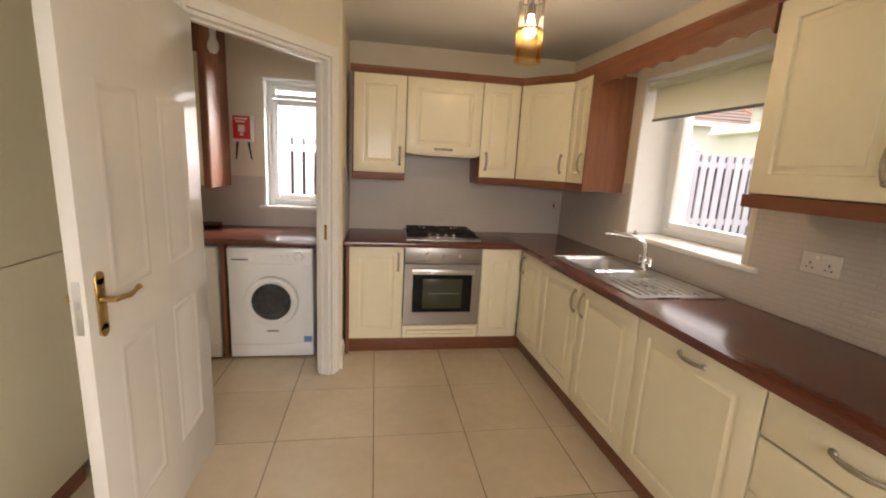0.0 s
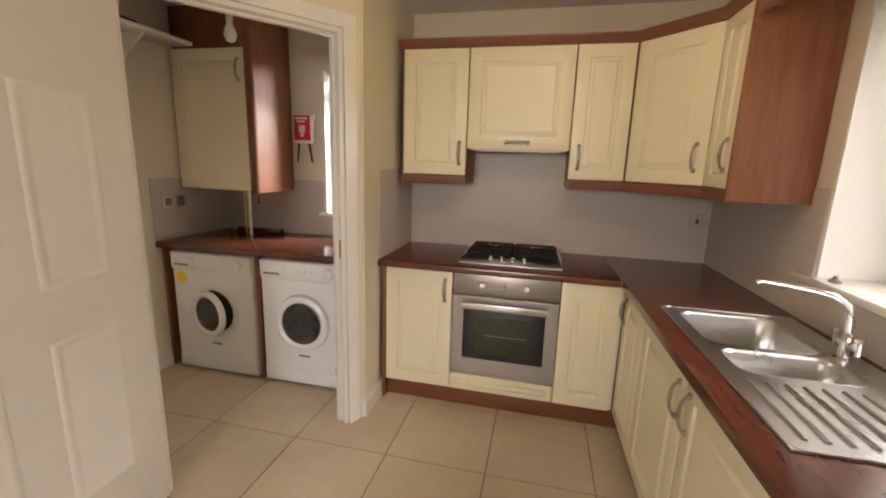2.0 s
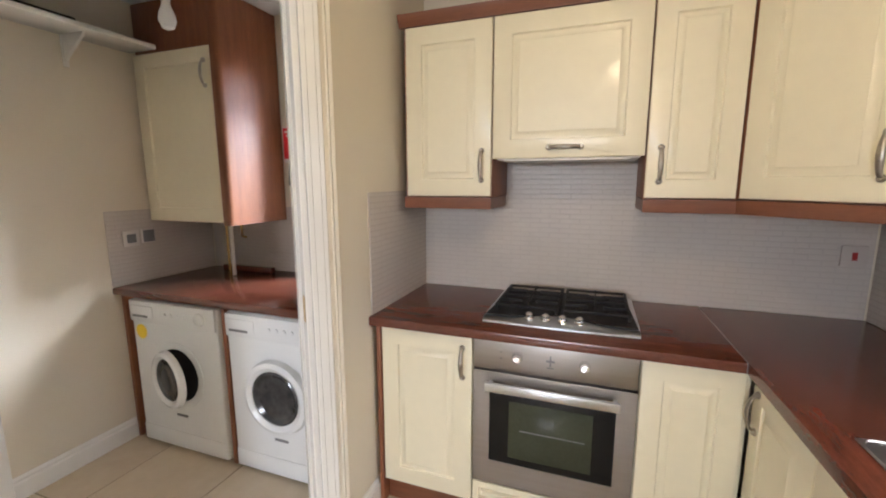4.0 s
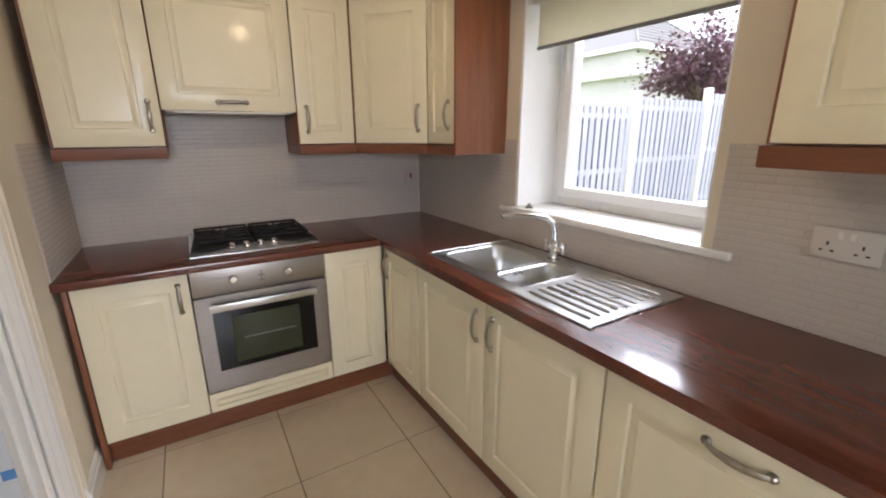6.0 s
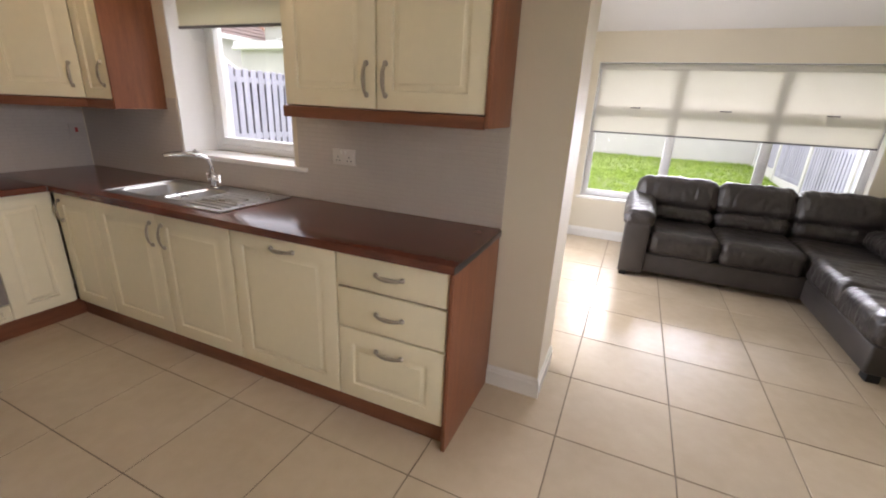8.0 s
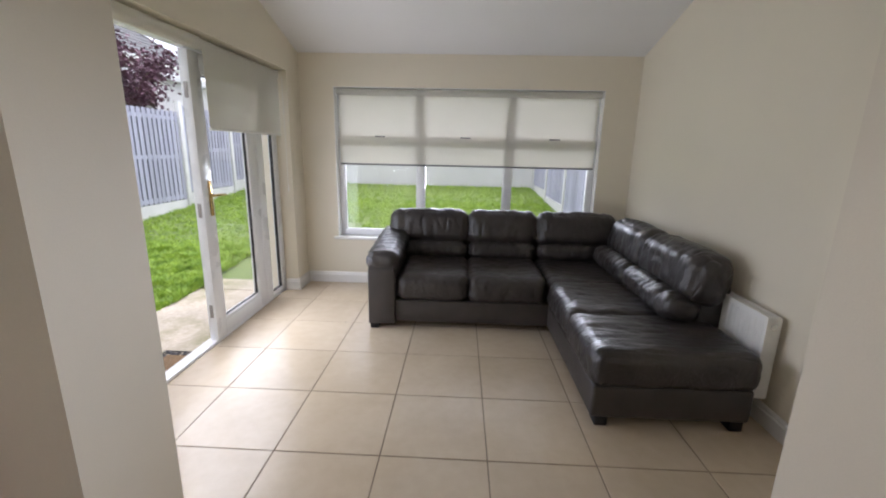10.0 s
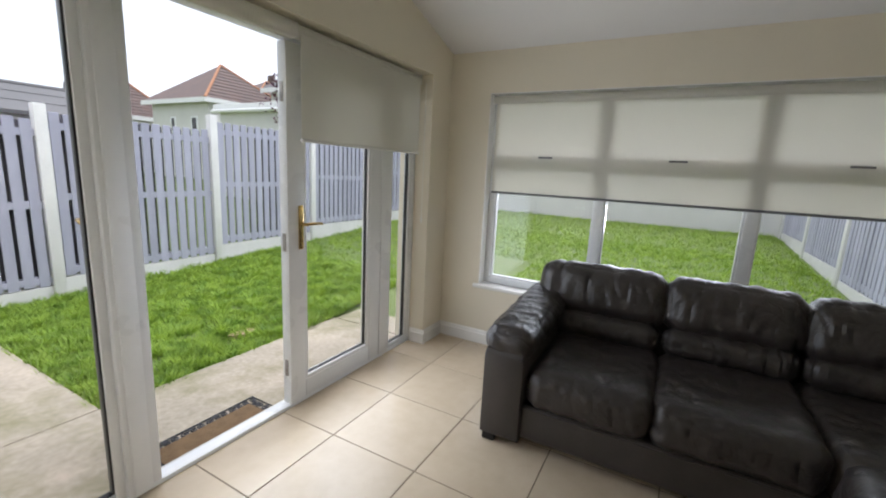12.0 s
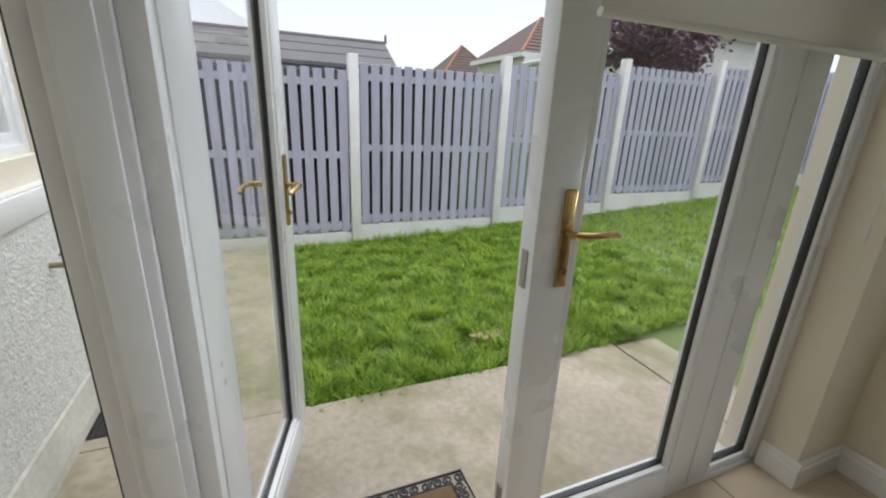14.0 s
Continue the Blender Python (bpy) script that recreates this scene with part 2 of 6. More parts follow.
blocked(TOPY, 90)
STEEL = mat("brushed_steel", (0.37, 0.345, 0.325), 0.38, 1.0, var=0.06, scale=6, fine=120, bump=0.01, stretch=(0.4, 1, 12))
STEELS = mat("sink_steel", (0.62, 0.63, 0.64), 0.3, 1.0, var=0.06, scale=6, fine=60, bump=0.01, rvar=0.3)
CHROME = mat("chrome", (0.8, 0.8, 0.8), 0.08, 1.0, var=0.02, bump=0)
PEWTER = mat("pewter", (0.40, 0.36, 0.31), 0.36, 1.0, var=0.2, scale=40, fine=120, bump=0.03)
BRASS = mat("polished_brass", (0.54, 0.38, 0.15), 0.26, 1.0, var=0.12, scale=30, fine=90, bump=0.02)
BLACKGLASS = mat("black_oven_glass", (0.008, 0.008, 0.008), 0.07, var=0.1, bump=0, spec=0.3)
OVENIN = mat("oven_window_glass", (0.05, 0.055, 0.035), 0.2, var=0.2, scale=6, bump=0, spec=0.3)
IRON = mat("black_cast_iron", (0.012, 0.012, 0.013), 0.58, var=0.2, fine=200, bump=0.1, spec=0.3)
WHITEGOODS = mat("white_enamel", (0.80, 0.81, 0.82), 0.25, var=0.02, bump=0.01, coat=0.2)
GREYPLASTIC = mat("grey_plastic", (0.16, 0.16, 0.17), 0.4, var=0.1, bump=0.02)
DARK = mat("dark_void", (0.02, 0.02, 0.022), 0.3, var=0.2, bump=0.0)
PLASTIC = mat("white_plastic", (0.78, 0.77, 0.74), 0.35, var=0.02, bump=0.0)
SPLASH = mat("white_relief_tile", (0.53, 0.48, 0.44), 0.34, var=0.03, scale=4, fine=40, bump=0.02, piece=0.02)
GROUTW = mat("pale_grout", (0.51, 0.46, 0.425), 0.8, var=0.05, fine=200, bump=0.05)
TILE = mat("beige_floor_tile", (0.615, 0.515, 0.385), 0.24, scale=3.0, fine=14, bump=0.006, col2=(0.535, 0.435, 0.31), piece=0.04, rvar=0.15, spec=0.5)
GROUT = mat("brown_grout", (0.20, 0.155, 0.11), 0.85, var=0.15, fine=150, bump=0.1)
LEATHER = mat("black_leather", (0.038, 0.032, 0.030), 0.38, var=0.25, scale=9, fine=30, bump=0.12, rvar=0.15, spec=0.55)
LEATHERSIDE = mat("black_leather_side", (0.046, 0.039, 0.036), 0.42, var=0.3, scale=6, fine=260, bump=0.12, rvar=0.2, spec=0.5)
def creased(m, scale, depth, stretch=(1, 1, 1)):
    """Thin wandering creases, as old soft leather has."""
    n, l = m.node_tree.nodes, m.node_tree.links
    b = n["Principled BSDF"]
    prev = b.inputs["Normal"].links[0].from_socket
    geo, nz, sh, ab, rg, bp = n.new("ShaderNodeNewGeometry"), n.new("ShaderNodeTexNoise"), n.new("ShaderNodeMath"), n.new("ShaderNodeMath"), n.new("ShaderNodeMapRange"), n.new("ShaderNodeBump")
    nz.inputs["Scale"].default_value, nz.inputs["Detail"].default_value, nz.inputs["Distortion"].default_value = scale, 3, 1.4
    sh.operation, ab.operation = "SUBTRACT", "ABSOLUTE"
    sh.inputs[1].default_value = 0.5
    rg.interpolation_type = "SMOOTHSTEP"
    rg.inputs["From Max"].default_value = 0.075
    bp.inputs["Strength"].default_value, bp.inputs["Distance"].default_value = depth, 0.006
    mp = n.new("ShaderNodeMapping")
    mp.inputs["Scale"].default_value = stretch
    l.new(geo.outputs["Position"], mp.inputs["Vector"])
    l.new(mp.outputs[0], nz.inputs["Vector"])
    l.new(nz.outputs["Fac"], sh.inputs[0])
    l.new(sh.outputs[0], ab.inputs[0])
    l.new(ab.outputs[0], rg.inputs["Value"])
    l.new(rg.outputs[0], bp.inputs["Height"])
    l.new(prev, bp.inputs["Normal"])
    l.new(bp.outputs[0], b.inputs["Normal"])


creased(LEATHER, 6.0, 0.14)
creased(LEATHER, 11.0, 0.22, (1.7, 0.75, 0.6))
GLASS = glass_mat("window_glass")
BLIND = cloth_mat("roller_blind_cloth", (0.80, 0.78, 0.72), 0.48)
BLINDK = cloth_mat("kitchen_blind_cloth", (0.80, 0.79, 0.68), 0.45)
GRASS = mat("lawn_soil", (0.135, 0.18, 0.055), 0.9, scale=2.5, fine=25, bump=0.4, col2=(0.10, 0.13, 0.04))
CONCRETE = mat("patio_concrete", (0.49, 0.415, 0.34), 0.85, scale=1.7, fine=26, bump=0.25, col2=(0.27, 0.24, 0.18))
def mossy(m, col, low, high):
    """Grows a stain over a material where a slow noise is high."""
    n, l = m.node_tree.nodes, m.node_tree.links
    base = n["Principled BSDF"].inputs["Base Color"]
    src = base.links[0].from_socket
    geo, nz, rg, mx = n.new("ShaderNodeNewGeometry"), n.new("ShaderNodeTexNoise"), n.new("ShaderNodeMapRange"), n.new("ShaderNodeMixRGB")
    nz.inputs["Scale"].default_value, nz.inputs["Detail"].default_value, nz.inputs["Roughness"].default_value = 1.3, 8, 0.68
    rg.inputs["From Min"].default_value, rg.inputs["From Max"].default_value, rg.inputs["To Max"].default_value = low, high, 0.75
    mx.inputs["Color2"].default_value = (*col, 1)
    l.new(geo.outputs["Position"], nz.inputs["Vector"])
    l.new(nz.outputs["Fac"], rg.inputs["Value"])
    l.new(rg.outputs[0], mx.inputs["Fac"])
    l.new(src, mx.inputs["Color1"])
    l.new(mx.outputs[0], base)


moss = (0.17, 0.165, 0.075)
mossy(CONCRETE, moss, 0.5, 0.66)
FENCE = mat("lavender_grey_stain", (0.46, 0.46, 0.56), 0.75, scale=4, fine=50, bump=0.1, stretch=(3, 3, 0.4), col2=(0.36, 0.36, 0.46), piece=0.08)
POST = mat("white_concrete_paint", (0.72, 0.71, 0.70), 0.8, var=0.1, scale=3, fine=60, bump=0.15)
DASH = mat("white_pebble_dash", (0.80, 0.79, 0.76), 0.9, scale=30, fine=70, bump=1.0, col2=(0.55, 0.545, 0.51))
PLINTH = mat("worn_painted_plinth", (0.62, 0.60, 0.53), 0.85, scale=3, fine=35, bump=0.35, col2=(0.40, 0.385, 0.33))
RENDER = mat("white_render", (0.66, 0.65, 0.63), 0.85, var=0.06, scale=1.5, fine=60, bump=0.1)
# Fence back boards, darkened to hold the shade between the pales.
FENCEBACK = mat("gap_shade_timber", (0.085, 0.08, 0.09), 0.9, var=0.3, scale=4, fine=50, bump=0.1)
ROOFM = mat("brown_roof_tile", (0.17, 0.115, 0.10), 0.8, scale=2, fine=30, bump=0.3, col2=(0.11, 0.085, 0.08))
ROOFG = mat("grey_roof_tile", (0.17, 0.165, 0.17), 0.8, scale=2, fine=30, bump=0.3, col2=(0.12, 0.12, 0.125))
RIDGE = mat("orange_ridge_tile", (0.36, 0.17, 0.09), 0.8, var=0.2, fine=30, bump=0.2)
FASCIA = mat("white_fascia", (0.76, 0.76, 0.76), 0.5, var=0.03)

# ---- the large structure ----
XR, XO, YB, YU = 1.87, 2.25, 3.765, 3.755      # kitchen right wall inside and outside, back wall of kitchen and utility
XL, YN, ZC = -1.80, -2.58, 2.48                # left wall, near wall, ceiling
XE, YP, YS = 5.33, 0.775, -2.6                 # sunroom end wall, patio wall, blind wall
YO = 4.12                                      # outside of the back wall


def sun_ceiling(x):
    return 2.355 + (XE - x) * 0.295


structure("wall_back", wall_bm("y", YB, YO, XL - 0.3, XO, -0.35, 2.75, [(-0.885, -0.32, 1.08, 2.14)]), PAINT, "magnolia painted plaster wall with a small window", "wall")
LEAN[0] = 0.02
structure("wall_window", wall_bm("x", XR, XO - 0.014, 0.155, YB, -0.35, 2.75, [(1.735, 2.70, 1.10, 2.14)]), PAINT, "magnolia painted wall over the sink", "wall")
LEAN[0] = 0.0
structure("wall_stub", wall_bm("x", XR, XO, -2.9, -2.03, -0.35, 3.3), PAINT, "magnolia painted wall beside the wide opening", "wall")
structure("wall_lintel", wall_bm("x", XR, XO, -2.03, 0.155, 2.46, 3.3), PAINT, "painted wall over the wide opening", "wall")
structure("wall_upper", wall_bm("x", XR, XO - 0.012, 0.155, 0.93, 2.75, 3.3), PAINT, "plain upper wall", "wall")
# The hole in this wall is made up, to seat the fill window.
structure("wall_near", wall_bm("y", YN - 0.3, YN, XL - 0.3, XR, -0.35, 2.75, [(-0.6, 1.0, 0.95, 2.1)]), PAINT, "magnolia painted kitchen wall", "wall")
structure("wall_left", wall_bm("x", XL - 0.3, XL, YN, YB, -0.35, 2.75), PAINT, "magnolia painted wall", "wall")
structure("ceiling", box(XL - 0.3, XR, YN - 0.3, YO, ZC, ZC + 0.2), CEIL, "flat white plaster ceiling", "ceiling")
structure("wall_partition", wall_bm("x", -0.29, -0.19, 2.88, YB, 0, ZC), PAINT, "magnolia wall between kitchen and utility room", "wall")
# the diagonal wall with the utility doorway, turned on its right-hand corner
DIAG = math.degrees(math.atan2(2.105 - 2.83, -0.795 + 0.235))
diag = structure("wall_doorway", wall_bm("y", -0.1, 0.0, -0.03, 1.12, 0, ZC, [(0.075, 0.98, -0.01, 2.13)]), PAINT, "magnolia diagonal wall with a doorway", "wall")
DIAGM = pose(-0.20, 2.875, 0, 0, 0, DIAG)
diag.matrix_world = DIAGM
structure("wall_utility", wall_bm("y", 1.98, 2.06, XL, -0.86, 0, ZC), PAINT, "plain wall between utility room and kitchen", "wall")
# sunroom
gable = [(XO, 2.14), (XE + 0.3, 2.14), (XE + 0.3, sun_ceiling(XE + 0.3) + 0.1), (XO, sun_ceiling(XO) + 0.1)]
pw = wall_bm("y", YP, YP + 0.28, XO, XE + 0.3, -0.35, 2.14, [(XO + 0.02, 5.03, -0.4, 2.14)])
structure("wall_patio", joined(pw, prism(gable, lambda u, v, d: (u, d, v), YP, YP + 0.28)), SUNPAINT, "magnolia sunroom wall round the patio doors", "wall")
structure("wall_sunroom_side", prism([(XO, -0.35), (XE + 0.3, -0.35), (XE + 0.3, sun_ceiling(XE + 0.3) + 0.1), (XO, sun_ceiling(XO) + 0.1)], lambda u, v, d: (u, d, v), YS - 0.3, YS), SUNPAINT, "plain magnolia sunroom wall", "wall")
structure("wall_sunroom_end", wall_bm("x", XE, XE + 0.3, YS, YP, -0.35, 2.45, [(-2.27, 0.43, 0.505, 2.045)]), SUNPAINT, "magnolia end wall with a wide window", "wall")
cl = prism([(XO - 0.02, sun_ceiling(XO - 0.02)), (XE + 0.32, sun_ceiling(XE + 0.32)), (XE + 0.32, sun_ceiling(XE + 0.32) + 0.14), (XO - 0.02, sun_ceiling(XO - 0.02) + 0.14)], lambda u, v, d: (u, d, v), YS - 0.32, YP + 0.3)
structure("ceiling_sunroom", cl, CEIL, "sloping white plaster ceiling", "ceiling")
# pebble-dashed outer face of the house, with its smooth plinth
structure("wall_outer_dash", joined(wall_bm("x", XO - 0.012, XO + 0.012, 1.06, YO + 0.012, 0.03, 3.2, [(1.70, 2.74, 0.99, 2.18)])), DASH, "white pebble-dashed outer wall", "wall")
structure("wall_outer_plinth", prism([(XO - 0.012, -0.4), (XO + 0.06, -0.4), (XO + 0.05, -0.1), (XO + 0.022, 0.03), (XO - 0.012, 0.05)], lambda u, v, d: (u, d, v), 1.06, YO + 0.03), PLINTH, "smooth painted plinth of the outer wall", "plinth")


def skirting(name, p, q, thick=0.018, h=0.115):
    """A moulded skirting board from p to q, standing to the left of the way."""
    p, q = Vector((*p, 0)), Vector((*q, 0))
    d = (q - p).normalized()
    nrm = Vector((-d.y, d.x, 0))
    prof = [(0, 0), (thick, 0), (thick, h * 0.72), (thick * 0.65, h * 0.80), (thick * 0.65, h * 0.88), (thick * 0.25, h), (0, h)]
    bm = bmesh.new()
    ends = [[bm.verts.new(e + nrm * a + Vector((0, 0, b))) for a, b in prof] for e in (p, q)]
    for k in range(len(prof)):
        bm.faces.new((ends[0][k], ends[0][(k + 1) % len(prof)], ends[1][(k + 1) % len(prof)], ends[1][k]))
    bm.faces.new(ends[0])
    bm.faces.new(ends[1][::-1])
    return structure(name, bm, GLOSSWHITE, "white gloss moulded skirting board", "skirting")


skirting("baseboard_pier", (XR, 0.155), (XR, 0.44))
skirting("baseboard_pier_reveal", (XO, 0.155), (XR - 0.018, 0.155))
skirting("baseboard_stub_reveal", (XR - 0.018, -2.03), (XO, -2.03))
skirting("baseboard_stub", (XR, YN), (XR, -2.03))
skirting("baseboard_near", (XL, YN), (XR, YN))
skirting("baseboard_end", (XE, YS), (XE, YP))
skirting("baseboard_patio", (XE, YP), (5.03, YP))
skirting("baseboard_patio_reveal", (5.03, YP - 0.018), (5.03, YP + 0.13))
skirting("baseboard_sun_side", (XO, YS), (XE, YS))
skirting("baseboard_utility", (XL, 3.7), (XL, 2.06))
skirting("baseboard_partition", (-0.19, 3.17), (-0.19, 2.885))

# doorway lining and architrave
LIN = 0.075
lining = joined(box(LIN, LIN + 0.03, -0.104, 0.004, 0, 2.10, 0.003), box(0.95, 0.98, -0.104, 0.004, 0, 2.10, 0.003), box(LIN, 0.98, -0.104, 0.004, 2.10, 2.13, 0.003),
                box(LIN + 0.03, LIN + 0.042, -0.075, -0.045, 0, 2.10), box(LIN + 0.03, 0.95, -0.075, -0.045, 2.088, 2.10))
o = structure("trim_door_lining", lining, GLOSSWHITE, "white gloss door lining with a stop", "door lining")
o.matrix_world = DIAGM


def architrave(y0, sgn):
    bms = []
    for k, (w, t) in enumerate(((0.07, 0.012), (0.052, 0.017), (0.02, 0.022))):
        a, b = y0, y0 + sgn * t
        bms += [box(LIN + 0.008 - w, LIN + 0.008, a, b, 0, 2.12 + w, 0.003), box(0.972, 0.972 + w, a, b, 0, 2.12 + w, 0.003), box(LIN + 0.008, 0.972, a, b, 2.12, 2.12 + w, 0.003)]
    return joined(*bms)


o = structure("trim_architrave", architrave(0.0, 1), GLOSSWHITE, "white gloss moulded architrave", "architrave")
o.matrix_world = DIAGM
strike = box(LIN + 0.03, LIN + 0.032, -0.03, -0.008, 0.98, 1.08)
part("strike_plate", strike, BRASS, o, "brass strike plate")

# splashback: small relief tiles in courses
def splash(name, axis, d, sgn, u0, u1, z0, z1, courses=True):
    bm = bmesh.new()
    tw, th = 0.098, 0.0245
    z, row = z0, 0
    while z < z1 - 0.004:
        zt = min(z + th, z1)
        u = u0 - (tw / 2 if row % 2 else 0)
        while u < u1 - 0.002:
            a, b = max(u, u0), min(u + tw, u1)
            if b - a > 0.006:
                g = 0.0012
                pts = [(a + g, z + g, 0), (b - g, z + g, 0), (b - g, zt - g, 0), (a + g, zt - g, 0)]
                i = 0.003
                top = [(a + g + i, z + g + i, 1), (b - g - i, z + g + i, 1), (b - g - i, zt - g - i, 1), (a + g + i, zt - g - i, 1)]
                mk = lambda p: bm.verts.new((d + sgn * (0.006 + 0.0011 * p[2]), p[0], p[1]) if axis == "x" else (p[0], d + sgn * (0.006 + 0.0011 * p[2]), p[1]))
                lo, hi = [mk(p) for p in pts], [mk(p) for p in top]
                bm.faces.new(hi)
                for k in range(4):
                    bm.faces.new((lo[k], lo[(k + 1) % 4], hi[(k + 1) % 4], hi[k]))
            u += tw
        z, row = zt, row + 1
    back = box(d, d + sgn * 0.0065, u0, u1, z0, z1) if axis == "x" else box(u0, u1, d, d + sgn * 0.0065, z0, z1)
    ob = structure(name, back, GROUTW, "glossy off-white relief tile splashback", "splashback")
    t = new("tile_courses", mesh_of("tile_courses", leaned(bm), SPLASH, False))
    t.parent = ob
    tagged(t, kind="stuff")
    return ob


splash("splashback_back", "y", YB, -1, -0.19, 1.79, 0.915, 1.60)
splash("splashback_side", "x", -0.19, 1, 3.13, YB - 0.01, 0.915, 1.448)
LEAN[0] = 0.02
splash("splashback_window_wall", "x", XR, -1, 2.705, YB - 0.01, 0.915, 1.448)
splash("splashback_under_sill", "x", XR, -1, 1.70, 2.705, 0.915, 1.075)
splash("splashback_worktop", "x", XR, -1, 0.432, 1.70, 0.915, 1.448)
LEAN[0] = 0.0
splash("splashback_utility", "y", YU + 0.01, -1, XL + 0.01, -0.89, 0.915, 1.335)
splash("splashback_under_window", "y", YU + 0.01, -1, -0.89, -0.30, 0.915, 1.064)
splash("splashback_utility_side", "x", XL, 1, 3.08, YB - 0.01, 0.915, 1.335)

# ---- windows and outside doors ----
def window_x(name, x, y0, y1, z0, z1, bars, transom, label, w=0.055, depth=0.07):
    """A white window in a wall at right angles to x; bars: places of the mullions."""
    win = thing(name, (x, (y0 + y1) / 2, z0), label, "window", kind="structure")
    fr = part("window_frame", frame_bm("x", x, x + depth, y0, y1, z0, z1, w), PVC, win)
    ys = [y0 + w, *bars, y1 - w]
    zs = [z0 + w] + ([transom] if transom else []) + [z1 - w]
    for b in bars:
        part("mullion", box(x + 0.002, x + depth - 0.002, b - 0.035, b + 0.035, z0 + w, z1 - w, 0.004), PVC, win)
    for i, (a, b) in enumerate(zip(ys, ys[1:])):
        a2, b2 = a + (0.035 if i else 0), b - (0.035 if i < len(ys) - 2 else 0)
        if transom:
            part("transom", box(x + 0.003, x + depth - 0.003, a2, b2, transom - 0.035, transom + 0.035, 0.004), PVC, win)
        for j, (c, d) in enumerate(zip(zs, zs[1:])):
            c2, d2 = c + (0.035 if j else 0), d - (0.035 if j < len(zs) - 2 else 0)
            part("bead", frame_bm("x", x + 0.012, x + depth - 0.012, a2, b2, c2, d2, 0.014, 0.002), PVC, win)
            p = part("pane", box(x + 0.03, x + 0.036, a2 + 0.008, b2 - 0.008, c2 + 0.008, d2 - 0.008), GLASS, win, smooth=False)
            p.visible_shadow = False
    return win


w1 = window_x("window_1", XE + 0.10, -2.27, 0.43, 0.515, 2.045, [-1.37, -0.45], 1.545, "wide white window with three lower panes and three top vents")
for yy in (-0.02, -0.91, -1.82):
    h = part("vent_handle", joined(box(XE + 0.075, XE + 0.10, yy - 0.015, yy + 0.015, 1.56, 1.585, 0.004), box(XE + 0.068, XE + 0.078, yy - 0.06, yy + 0.05, 1.563, 1.578, 0.004)), GREYPLASTIC, w1, "dark window handle")
part("reveal_lining", joined(box(XE + 0.002, XE + 0.1, -2.269, -2.262, 0.515, 2.037), box(XE + 0.002, XE + 0.1, 0.422, 0.429, 0.515, 2.037), box(XE + 0.002, XE + 0.1, -2.269, 0.429, 2.038, 2.0445)), GLOSSWHITE, w1)
part("window_sill", box(XE - 0.03, XE + 0.11, -2.31, 0.47, 0.485, 0.515, 0.006), GLOSSWHITE, w1)
LEAN[0] = 0.02
w2 = window_x("window_2", 2.13, 1.735, 2.70, 1.10, 2.14, [], 0, "white kitchen window over the sink", 0.045)
part("casement", frame_bm("x", 2.12, 2.185, 1.782, 2.653, 1.147, 2.093, 0.05), PVC, w2)
part("window_sill", box(XR - 0.03, 2.135, 1.735, 2.70, 1.075, 1.103, 0.005), GLOSSWHITE, w2)
part("sill_nose", box(XR - 0.032, XR + 0.0, 1.635, 2.80, 1.073, 1.101, 0.006), GLOSSWHITE, w2)
# Lining takes the cool frame white, putting the sky's blue light into its colour.
part("reveal_lining", joined(box(XR + 0.002, 2.13, 1.736, 1.744, 1.103, 2.13), box(XR + 0.002, 2.13, 2.691, 2.699, 1.103, 2.13), box(XR + 0.002, 2.13, 1.736, 2.699, 2.131, 2.139)), PVC, w2)
part("outer_sill", box(2.20, XO + 0.06, 1.66, 2.80, 0.87, 0.985, 0.01), RENDER, w2, "grey stone outer sill")
LEAN[0] = 0.0
win = thing("window_3", (-0.6, YB + 0.2, 1.08), "small white utility room window", "window", kind="structure")
part("window_frame", frame_bm("y", YB + 0.13, YB + 0.20, -0.885, -0.32, 1.09, 2.14, 0.045), PVC, win)
part("casement", frame_bm("y", YB + 0.115, YB + 0.185, -0.838, -0.367, 1.137, 1.985, 0.045), PVC, win)
part("vent", frame_bm("y", YB + 0.12, YB + 0.19, -0.838, -0.367, 1.995, 2.093, 0.03), PVC, win)
part("window_sill", box(-0.93, -0.30, YB - 0.03, YB + 0.14, 1.065, 1.092, 0.005), GLOSSWHITE, win)
# Same bluish white: the sky's tint on this reveal is in the colour.
part("reveal_lining", joined(box(-0.884, -0.876, YB + 0.002, YB + 0.13, 1.092, 2.13), box(-0.329, -0.321, YB + 0.002, YB + 0.13, 1.092, 2.13), box(-0.884, -0.321, YB + 0.002, YB + 0.13, 2.131, 2.139)), PVC, win)
part("stay", box(-0.86, -0.85, YB + 0.09, YB + 0.115, 1.40, 1.85, 0.003), PLASTIC, win)
p = part("pane", box(-0.80, -0.40, YB + 0.15, YB + 0.156, 1.17, 1.95), GLASS, win, smooth=False)
p.visible_shadow = False

# Added window, never in view, made only to hold the fill light.
w4 = thing("window_fill", (0.2, YN - 0.2, 0.95), "added unseen white window that lets fill light into the kitchen", "window", kind="structure")
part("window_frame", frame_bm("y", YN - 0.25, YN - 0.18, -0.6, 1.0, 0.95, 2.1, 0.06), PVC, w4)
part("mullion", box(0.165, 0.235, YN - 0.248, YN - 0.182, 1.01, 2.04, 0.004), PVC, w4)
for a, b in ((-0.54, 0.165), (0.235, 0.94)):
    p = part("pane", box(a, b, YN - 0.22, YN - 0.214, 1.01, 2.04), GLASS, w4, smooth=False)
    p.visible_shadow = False

